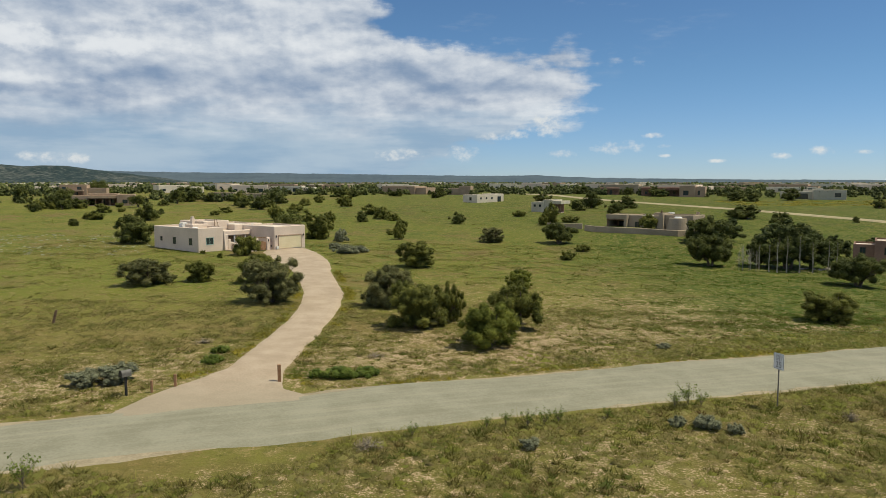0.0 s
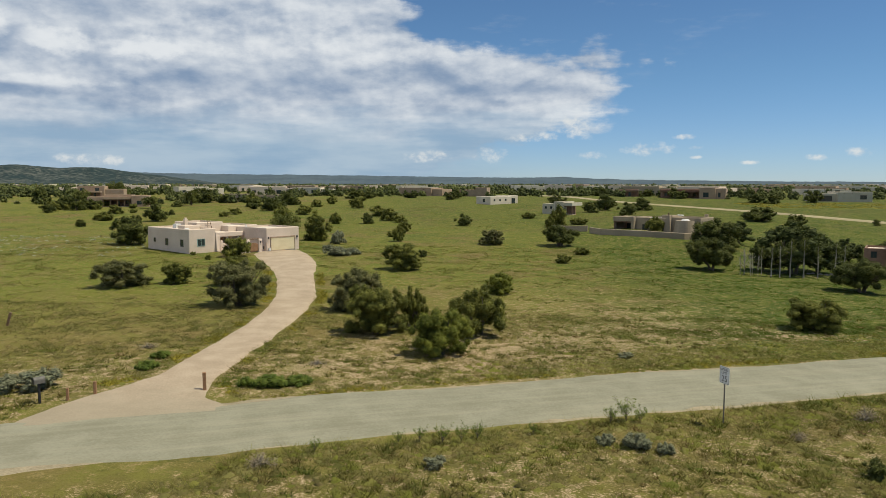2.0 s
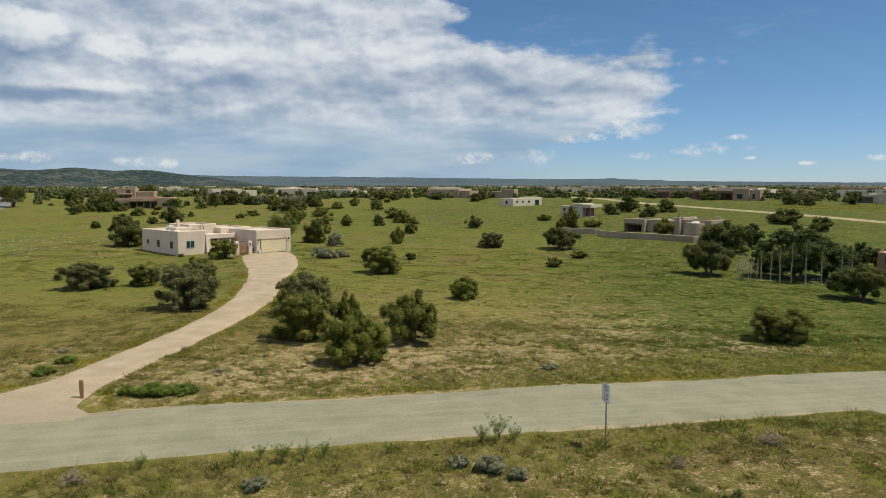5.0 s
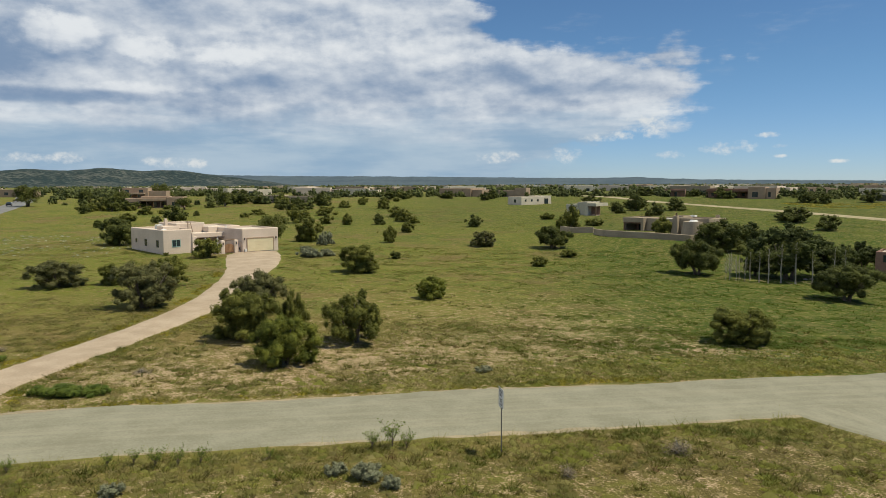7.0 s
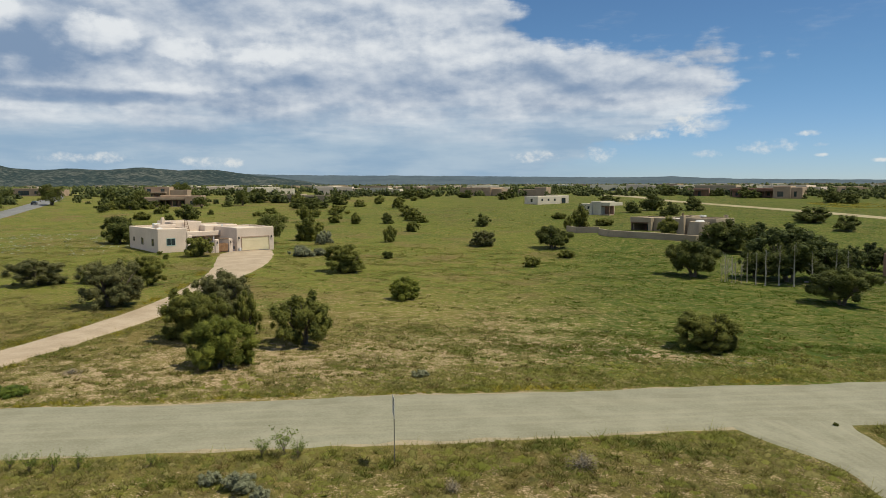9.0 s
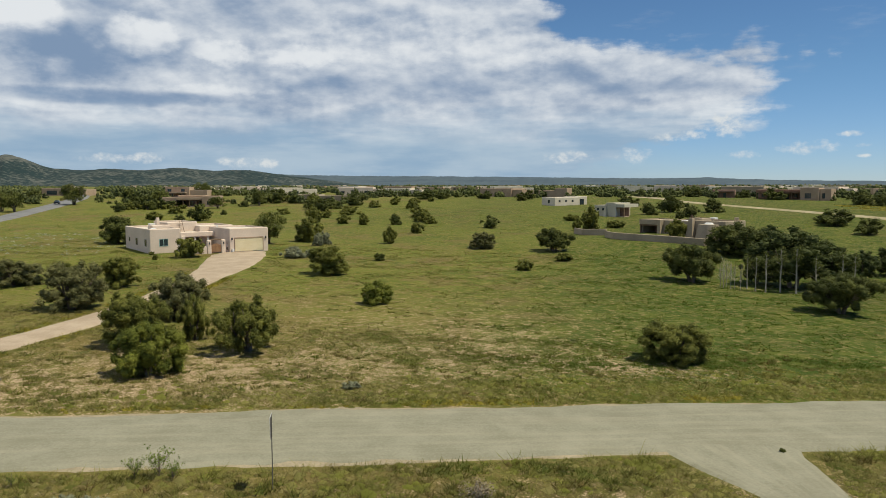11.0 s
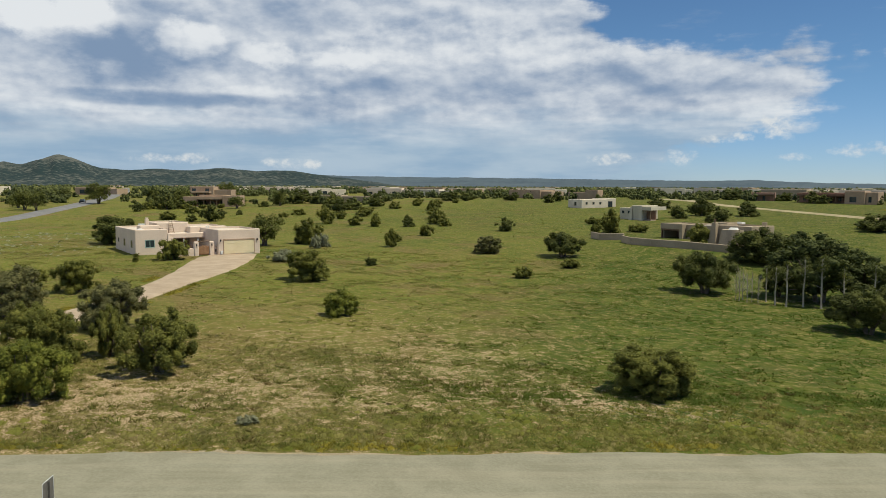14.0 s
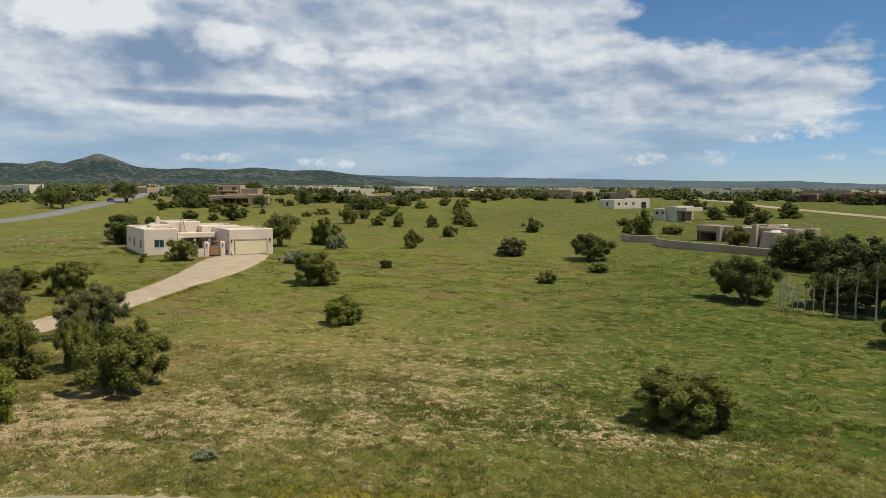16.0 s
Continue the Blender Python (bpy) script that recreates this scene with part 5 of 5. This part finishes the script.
# ---- sign, posts, mailbox, stones ----
def letters(text, size, m, parent, name="lettering"):
    cu = bpy.data.curves.new(name, "FONT")
    cu.body, cu.size, cu.align_x, cu.align_y, cu.extrude = text, size, "CENTER", "CENTER", 0.002
    tmp = bpy.data.objects.new(name, cu)
    scene.collection.objects.link(tmp)
    bpy.context.view_layer.update()
    me = bpy.data.meshes.new_from_object(tmp.evaluated_get(bpy.context.evaluated_depsgraph_get()))
    bpy.data.objects.remove(tmp)
    me.materials.clear()
    me.materials.append(SIGN_BLACK)
    ob = new(name, me)
    ob.parent = parent
    ob.matrix_basis = m
    return ob


def road_sign():
    x, y = 19.0, 41.1
    sign = thing("road_sign", "white speed limit sign on a thin steel post", "road sign", m=pose(x, y, gz(x, y), 0, 0, -70))
    bm = box(-0.035, 0.035, -0.004, 0.004, -0.3, 3.05)
    box(-0.035, -0.027, 0.004, 0.03, -0.3, 3.05, bm=bm)
    box(0.027, 0.035, 0.004, 0.03, -0.3, 3.05, bm=bm)
    part("post", bm, STEEL, sign, "dark steel channel post")
    plate = box(-0.38, 0.38, -0.016, -0.006, 2.2, 3.12)
    bmesh.ops.bevel(plate, geom=[e for e in plate.edges if abs(e.verts[0].co.y - e.verts[1].co.y) > 0.005], offset=0.05, segments=4, affect="EDGES", profile=0.5)
    plate = part("plate", plate, SIGN_WHITE, sign, "white sign plate with rounded corners")
    back = box(-0.36, 0.36, -0.0058, -0.0043, 2.22, 3.10)
    part("back_plate", back, STEEL, sign, "dull grey metal back of the sign")
    rim = box(-0.355, 0.355, -0.0185, -0.0165, 3.075, 3.09)
    for b in ((-0.355, 0.355, 2.23, 2.245), (-0.355, -0.34, 2.245, 3.075), (0.34, 0.355, 2.245, 3.075)):
        box(b[0], b[1], -0.0185, -0.0165, b[2], b[3], bm=rim)
    part("border", rim, SIGN_BLACK, plate)
    letters("SPEED", 0.19, pose(0, -0.018, 2.95, 90), plate)
    letters("LIMIT", 0.19, pose(0, -0.018, 2.78, 90), plate)
    letters("25", 0.46, pose(0, -0.018, 2.46, 90), plate)


def wooden_post(x, y, h, w, label, tilt=0.0, mat=TIMBER):
    bm = box(-w / 2, w / 2, -w / 2, w / 2, -0.3, h, w * 0.12)
    for v in bm.verts:
        if v.co.z > 0.2:
            v.co.x += noise.noise((v.co.x * 9, v.co.y * 9, v.co.z * 3)) * 0.04
    ob = tagged(part("wooden_post", bm, mat), label, "post")
    ob.matrix_basis = pose(x, y, gz(x, y), 0, tilt, 20)


road_sign()
wooden_post(-10.1, 44.8, 1.1, 0.2, "square brown timber post beside the driveway mouth", mat=GATE_WOOD)
wooden_post(-16.1, 43.6, 0.75, 0.17, "short brown timber post at the driveway edge", mat=GATE_WOOD)
wooden_post(-17.0, 42.3, 0.7, 0.15, "short brown timber post near the mailbox", mat=GATE_WOOD)
wooden_post(-33.2, 62.2, 1.2, 0.2, "leaning grey weathered stump in the grass", 14)


def mailbox():
    x, y = -18.2, 41.6
    box_ob = thing("mailbox", "dark grey rounded mailbox with a black door on a post", "mailbox", m=pose(x, y, gz(x, y), 0, 0, -40))
    part("post", box(-0.06, 0.06, -0.06, 0.06, -0.3, 1.15, 0.01), BLACK_METAL, box_ob)
    bm = bmesh.new()
    ring = [(-0.17, 1.15), (0.17, 1.15)] + [(0.17 * math.cos(a), 1.34 + 0.17 * math.sin(a)) for a in np.linspace(0, math.pi, 9)]
    a = [bm.verts.new((u, -0.28, w)) for u, w in ring]
    b = [bm.verts.new((u, 0.28, w)) for u, w in ring]
    bm.faces.new(a)
    bm.faces.new(b[::-1])
    for i in range(len(ring)):
        bm.faces.new((a[i], b[i], b[(i + 1) % len(ring)], a[(i + 1) % len(ring)]))
    body = part("body", bm, STEEL, box_ob, "dark grey rounded mailbox body")
    bm = bmesh.new()
    vs = [bm.verts.new((u * 1.06, -0.285, 1.32 + (w - 1.32) * 1.06)) for u, w in ring]
    vt = [bm.verts.new((u * 1.06, -0.31, 1.32 + (w - 1.32) * 1.06)) for u, w in ring]
    bm.faces.new(vs[::-1])
    bm.faces.new(vt)
    for i in range(len(ring)):
        bm.faces.new((vs[i], vs[(i + 1) % len(ring)], vt[(i + 1) % len(ring)], vt[i]))
    part("door", bm, BLACK_METAL, body, "black mailbox door")


mailbox()


def stone(rng, x, y, s):
    bm = bmesh.new()
    bmesh.ops.create_icosphere(bm, subdivisions=2, radius=1.0)
    k = rng.uniform(0, 100)
    for v in bm.verts:
        v.co *= 1 + 0.35 * noise.noise(v.co * 1.1 + Vector((k, 0, 0)))
        v.co = Vector((v.co.x * s, v.co.y * s * 0.75, v.co.z * s * 0.55))
    ob = tagged(part("stone", bm, STONE), "pale tan field stone lying in the yard", "stone", "stones by the grove")
    ob.matrix_basis = pose(x, y, gz(x, y) + s * 0.15, 0, 0, rng.uniform(0, 360))


stones = random.Random(8)
for k in range(16):
    stone(stones, 58 + k * 0.9 + stones.uniform(-0.5, 0.5), 117.5 + k * 0.45 + stones.uniform(-0.8, 0.8), stones.uniform(0.3, 0.6))


def parked_car(x, y, turn):
    car = thing("car", "dark grey car on the paved road", "car", m=pose(x, y, gz(x, y) + 0.27, 0, 0, turn))
    bm = box(-2.2, 2.2, -0.9, 0.9, 0.35, 0.95, 0.14, segments=3)
    part("body", bm, CAR_PAINT, car)
    bm = box(-1.5, 1.1, -0.78, 0.78, 0.9, 1.5, 0.1)
    for v in bm.verts:
        if v.co.z > 1.2:
            v.co.x *= 0.76
            v.co.y *= 0.86
    part("cabin", bm, GLASS, car, "dark glazed cabin")
    for u in (-1.35, 1.35):
        for v in (-0.82, 0.82):
            wheel = bmesh.new()
            bmesh.ops.create_cone(wheel, cap_ends=True, segments=18, radius1=0.34, radius2=0.34, depth=0.22, matrix=pose(u, v, 0.34, 90))
            part("wheel", wheel, RUBBER, car)


parked_car(-182, 266, 122)


# ---- far settlement ----
def far_houses():
    rng = random.Random(21)
    shades = [STUCCO_BROWN, STUCCO_PALE, STUCCO_GREY, STUCCO_PALE, STUCCO]
    done = []
    while len(done) < 120:
        y = rng.uniform(19.5, 42) ** 2
        x = rng.uniform(-0.85, 0.75) * y
        if any(math.hypot(x - a, y - b) < 26 for a, b in done):
            continue
        if abs(x + 0.78 * y - 30) < 40:
            continue
        done.append((x, y))
        w, d, h = rng.uniform(12, 24), rng.uniform(8, 12), rng.uniform(3.0, 4.6)
        adobe_house("adobe_house", "distant flat-roofed stucco house among junipers", x, y, rng.uniform(-40, 40), ((0, w, 0, d, h), (w - 0.4, w + rng.uniform(4, 9), 1, d - 1, h * 0.8)),
                    shades[len(done) % 5], (("v-", 0.0, 2.0, 0.9, 1.8, 1.3), ("v-", 0.0, w - 5, 0.3, 2.6, 2.0)), "distant houses")


far_houses()


def far_woods():
    """Thousands of junipers beyond the meadow, too many and too small to count."""
    rng = np.random.default_rng(33)
    shapes = []
    for k in range(5):
        lobes = []
        for q in range(8):
            a, r, zz = rng.uniform(0, 6.28), rng.uniform(0.1, 0.75), rng.uniform(0.25, 0.95)
            r *= 1.1 - 0.6 * zz
            lobes.append(((math.cos(a) * r, math.sin(a) * r, zz), (0.36, 0.36, 0.34)))
        shapes.append(crown_mesh(rng, lobes, 110, 0.22, 0.3, 1))
    plain = []
    for k in range(5):
        bv, bf = BALLS[1]
        two = [bv * (1 + rng.uniform(-0.3, 0.3, (len(bv), 1))) * np.array(r) + np.array(c) for c, r in (((0.0, 0, 0.5), (0.9, 0.9, 0.55)), ((rng.uniform(-0.4, 0.4), 0.2, 0.9), (0.6, 0.6, 0.4)))]
        plain.append((np.concatenate(two), np.concatenate([bf, bf + len(bv)])))
    n = 11000
    d = np.exp(rng.uniform(math.log(290), math.log(3300), n))
    a = rng.uniform(-1.02, 0.9, n)
    x, y = np.sin(a) * d, np.cos(a) * d
    keep = ~((np.abs(x - 10) < 75) & (y < 335)) & (np.abs(x + 0.78 * y - 30) > 14) & (y > 200)
    keep &= ~((x < -80) & (x > -200) & (y < 260)) & ~((x > 60) & (y < 262)) & ~((x > 112) & (x < 175) & (y < 312))
    clump = np.array([noise.noise((float(p) * 0.012, float(q) * 0.012, 2.0)) for p, q in zip(x, y)])
    keep &= (clump + rng.uniform(-0.35, 0.35, n)) > -0.12
    all_v, all_f, base = [], [], 0
    for x0, y0, d0 in zip(x[keep], y[keep], d[keep]):
        v, f = shapes[rng.integers(5)] if d0 < 560 else plain[rng.integers(5)]
        w = rng.uniform(1.0, 2.8) * (1 + d0 / 5000)
        t = rng.uniform(0, 6.28)
        c, q = math.cos(t) * w, math.sin(t) * w
        p = np.stack([v[:, 0] * c - v[:, 1] * q + x0, v[:, 0] * q + v[:, 1] * c + y0, v[:, 2] * w * rng.uniform(0.8, 1.4) + gz(x0, y0) - 0.2], 1)
        all_v.append(p)
        all_f.append(f + base)
        base += len(p)
    ob = mesh_part("far_woods", np.concatenate(all_v), np.concatenate(all_f), FAR_WOODS)
    tagged(ob, "scattered dark junipers covering the far plain", "woods", kind="stuff")


far_woods()


# ---- grass and weeds ----
def line_distance(x, y, points):
    """Distance to a road's edge: negative on the road."""
    best = np.full(len(x), 1e9)
    for (x0, y0, w0), (x1, y1, w1) in zip(points, points[1:]):
        dx, dy = x1 - x0, y1 - y0
        t = np.clip(((x - x0) * dx + (y - y0) * dy) / (dx * dx + dy * dy), 0, 1)
        best = np.minimum(best, np.hypot(x - x0 - t * dx, y - y0 - t * dy) - (w0 + (w1 - w0) * t))
    return best


def beyond_road(x, y):
    return (y - (41.2 + 0.365 * x)) * 0.94


def tufts(name, label, seed, x0, x1, y0, y1, count, blades, height, width, splay, keep, dry, material):
    rng = np.random.default_rng(seed)
    x, y = rng.uniform(x0, x1, count), rng.uniform(y0, y1, count)
    edge = np.minimum.reduce([line_distance(x, y, r) for r in (ROAD, SIDE_ROAD, DRIVEWAY)])
    u, v = (x + 39) * 0.616 + (y - 118) * 0.788, -(x + 39) * 0.788 + (y - 118) * 0.616
    inside = (u > -0.6) & (u < 18) & (v > -6) & (v < 13.2)
    patch = np.array([noise.noise((float(a) * 0.25, float(b) * 0.25, seed)) + 0.7 * noise.noise((float(a) * 0.9, float(b) * 0.9, seed)) for a, b in zip(x, y)])
    ok = (edge > 0.05) & ~inside & keep(x, y, edge, patch, rng.random(count))
    x, y, edge, patch = x[ok], y[ok], edge[ok], patch[ok]
    n = len(x)
    size = height * rng.uniform(0.45, 1.4, n) * (1 + 0.5 * np.clip(patch, -0.5, 1))
    # a low ragged tussock, and standing blades in it
    k = 6
    a = np.linspace(0, 2 * math.pi, k, endpoint=False)[None] + rng.uniform(0, 6.28, (n, 1)) + rng.normal(0, 0.3, (n, k))
    wide = size * splay
    r0 = wide[:, None] * rng.uniform(0.35, 1.5, (n, k))
    low_ring = np.stack([np.cos(a) * r0, np.sin(a) * r0, np.zeros((n, k)) - 0.03], -1)
    tip = np.stack([rng.normal(0, 0.35, n) * wide, rng.normal(0, 0.35, n) * wide, size * rng.uniform(0.2, 0.6, n)], -1)[:, None]
    foot = np.stack([x, y, ground_z(x, y)], 1)[:, None]
    mound = np.concatenate([low_ring, tip], 1) + foot
    j = np.arange(k)
    one = np.stack([j, (j + 1) % k, 0 * j + k], 1)
    faces = (one[None] + (np.arange(n) * (k + 1))[:, None, None]).reshape(-1, 3)
    b = rng.uniform(0, 6.28, (n, blades))
    q = rng.uniform(0, 1.15, (n, blades)) ** 0.7 * wide[:, None]
    base = np.stack([np.cos(b) * q, np.sin(b) * q, np.zeros_like(q) - 0.02], -1) + foot
    thin = rng.uniform(0.5, 1.3, (n, blades, 1)) * width
    turn = rng.uniform(0, 6.28, (n, blades))
    half = np.stack([np.cos(turn), np.sin(turn), np.zeros_like(turn)], -1) * thin
    rise = np.stack([np.cos(b) * 0.8 + rng.normal(0, 0.5, b.shape), np.sin(b) * 0.8 + rng.normal(0, 0.5, b.shape), np.ones_like(b)], -1)
    rise *= size[:, None, None] * rng.uniform(0.4, 1.5, (n, blades, 1))
    blade = np.stack([base - half, base + half, base + rise], 2).reshape(-1, 3)
    verts = np.concatenate([mound.reshape(-1, 3), blade])
    faces = np.concatenate([faces, np.arange(len(blade)).reshape(-1, 3) + n * (k + 1)])
    tone = np.clip(dry(x, y, edge, patch) + rng.normal(0, 0.22, n), 0, 1)
    rich = np.clip(smooth_step(8, 44, x) * smooth_step(250, 120, y) * np.where(beyond_road(x, y) > 12, 0.85, 0.1) + 0.4 * patch + rng.normal(0, 0.12, n), 0, 1)
    rich = np.concatenate([np.repeat(rich, k + 1), np.repeat(rich, blades * 3)])
    tone = np.concatenate([np.repeat(tone, k + 1), np.repeat(tone, blades * 3)])
    ob = mesh_part(name, verts, faces, material, values={"tone": tone, "lush": rich})
    ob.data.shade_smooth()
    return tagged(ob, label, "grass", kind="stuff")


def keep_verge(x, y, edge, patch, r):
    return (r < np.where(edge < 1.6, 1.0, np.clip(0.55 + patch, 0.12, 1)))


def dry_verge(x, y, edge, patch):
    b = beyond_road(x, y)
    return np.where(b < 0, 0.62, 0.46 * smooth_step(40, 10, x) + 0.16) - 0.35 * patch - 0.2 * (edge < 1.2)


def keep_meadow(x, y, edge, patch, r):
    return r < np.clip(0.5 + 0.8 * patch - 0.28 * smooth_step(45, 10, x) * smooth_step(112, 74, y), 0.08, 1)


def dry_meadow(x, y, edge, patch):
    return 0.34 - 0.4 * patch - 0.30 * smooth_step(25, 55, x) + 0.32 * smooth_step(40, 5, x) * smooth_step(115, 70, y)


tufts("verge_grass", "patchy green and straw-coloured grass tufts beside the road", 41, -45, 62, 22, 74, 50000, 15, 0.125, 0.020, 1.9, keep_verge, dry_verge, GRASS)
tufts("meadow_grass", "uneven green grass tufts over the meadow", 42, -70, 85, 62, 140, 42000, 9, 0.095, 0.05, 3.2, keep_meadow, dry_meadow, GRASS)


def keep_far(x, y, edge, patch, r):
    return r < np.clip(0.4 + 0.9 * patch, 0.05, 1)


tufts("far_meadow_grass", "tufts of grass scattered over the far meadow", 44, -130, 110, 136, 270, 14000, 5, 0.09, 0.09, 5.0, keep_far, dry_meadow, GRASS)


def keep_tall(x, y, edge, patch, r):
    b = beyond_road(x, y)
    near_side = (b < 0) & (r < 0.9 * np.exp(-edge / 2.2) + np.where(patch > 0.25, 0.35, 0.02))
    far_side = (b > 0) & (r < smooth_step(0, 16, x) * np.exp(-((edge - 2.2) / 2.6) ** 2) + 0.3 * np.exp(-edge / 0.8))
    return near_side | far_side


tufts("tall_verge_grass", "tall wispy grass along the road verges", 47, -30, 62, 24, 70, 26000, 14, 0.24, 0.015, 1.0, keep_tall, lambda x, y, e, p: 0.34 - 0.4 * p, TALL_GRASS)
tufts("driveway_weeds", "yellow-green weeds lining the driveway and road edges", 46, -32, 40, 36, 100, 60000, 10, 0.18, 0.02, 1.2,
      lambda x, y, e, p, r: (e < 0.9) & (p > 0.05) & (beyond_road(x, y) > 0), lambda x, y, e, p: 0 * x, YELLOW_WEED)


WEED_CLUMP = surface("weed_clump_leaves", (0.066, 0.086, 0.014), (0.160, 0.168, 0.030), 0.25, 9.0, 0.95, 0.3, "tone", (0.135, 0.088, 0.034), depth=0.05, translucent=0.35, island=0.5)
tufts("weed_clumps", "bushy olive and rusty weed clumps on the road verges", 48, -45, 62, 22, 78, 15000, 30, 0.19, 0.026, 1.15,
      lambda x, y, e, p, r: (e > 0.3) & (p > -0.1) & (r < np.where(beyond_road(x, y) < 0, 0.8, 0.28 * smooth_step(26, 10, beyond_road(x, y)))), lambda x, y, e, p: 0.42 - 0.5 * p, WEED_CLUMP)


tufts("yellow_flowers", "yellow flowering weeds in the far meadow", 49, 104, 175, 256, 288, 2600, 5, 0.22, 0.10, 3.0, lambda x, y, e, p, r: p > 0.05, lambda x, y, e, p: 0 * x, YELLOW_WEED)


def keep_sage(x, y, edge, patch, r):
    return patch > 0.0


tufts("sage_scrub", "low grey-green sage scrub in the grass", 43, -95, -48, 112, 150, 800, 2, 0.24, 0.05, 1.3, keep_sage, lambda x, y, e, p: 0 * x, SAGE)


def tall_weed(seed):
    rng = np.random.default_rng(seed)
    top = thing("tall_weed", "tall thin-stemmed roadside weed with small leaves", "weed", "roadside weeds")
    wood = tube([(0, 0, -0.05), (0.02, 0, 0.5), (0.0, 0.03, 1.0)], [0.012, 0.009, 0.004], 5)
    lobes = []
    for k in range(14):
        a, z = rng.uniform(0, 6.28), rng.uniform(0.0, 0.55)
        r = rng.uniform(0.15, 0.5)
        e = (math.cos(a) * r, math.sin(a) * r, z + rng.uniform(0.25, 0.5))
        join_mesh(wood, tube([(0, 0, z * 0.6), e], [0.008, 0.004], 4))
        lobes.append((e, (0.09, 0.09, 0.10)))
        lobes.append(((e[0] * 0.6, e[1] * 0.6, e[2] * 0.7), (0.08, 0.08, 0.08)))
    part("stem", wood, BARK, top)
    v, f = crown_mesh(rng, lobes, 420, 0.045, 0.6, 0)
    mesh_part("leaves", v, f, BRIGHT_WEED, top)
    return top


place(tall_weed(171), [(13.9, 41.0, 1.3), (13.0, 40.6, 1.0), (14.6, 40.9, 0.9), (3.2, 37.0, 0.8), (4.3, 36.8, 1.0), (5.2, 37.1, 0.9), (6.0, 37.6, 0.85), (2.2, 36.6, 0.7), (-16.8, 28.6, 1.4), (-1.5, 35.2, 0.7), (8.8, 38.6, 0.6)], woods)
near_sage = make_tree("sage_bush", "low grey-green sagebrush beside the road", "bush", 181, SAGE, 5500, 0.04, lobes_n=40, clump=0.11, low=0.0)
plant([near_sage], [(13.6, 37.1, 1.5, 0.8), (12.2, 37.4, 1.0, 0.6), (4.1, 33.8, 1.1, 0.6), (14.8, 36.4, 0.9, 0.6), (-20.0, 44.5, 2.6, 1.3), (-21.6, 43.6, 2.2, 1.1), (17.0, 56.0, 1.2, 0.5)], woods, "sagebrush by the road")
dead_bush = make_tree("dead_shrub", "grey dead shrub of thin twigs in the verge", "shrub", 191, DEAD_TWIGS, 900, 0.05, lobes_n=12, clump=0.2, low=0.0, bark=BARK_PALE, stems=6, solid=0)
plant([dead_bush], [(27.2, 42.7, 1.3, 0.8), (22.0, 38.9, 0.8, 0.6), (-3.5, 33.5, 1.4, 0.6), (-4.8, 51.6, 1.2, 0.35), (-18.2, 55.4, 1.5, 0.4)], woods, "dead shrubs")
verge_bush = make_tree("verge_bush", "small dark green bush in the verge grass", "bush", 195, JUNIPER_DARK, 3500, 0.045, lobes_n=34, clump=0.11, low=0.0, aspect=0.75)
plant([verge_bush], [(23.2, 34.2, 1.2, 0.95), (40.5, 51.8, 0.5, 0.3)], woods, "verge bushes")
green_weeds = make_tree("weed_patch", "bright green leafy weeds at the driveway mouth", "weeds", 197, BRIGHT_WEED, 7000, 0.035, lobes_n=40, clump=0.10, low=0.0, flat=0.4, aspect=0.3)
plant([green_weeds], [(-6.6, 46.2, 2.6, 0.6), (-4.9, 46.8, 2.0, 0.5), (-8.0, 46.0, 1.4, 0.5), (-15.6, 49.5, 1.8, 0.5), (-16.0, 52.5, 1.6, 0.45)], woods, "weed patches")
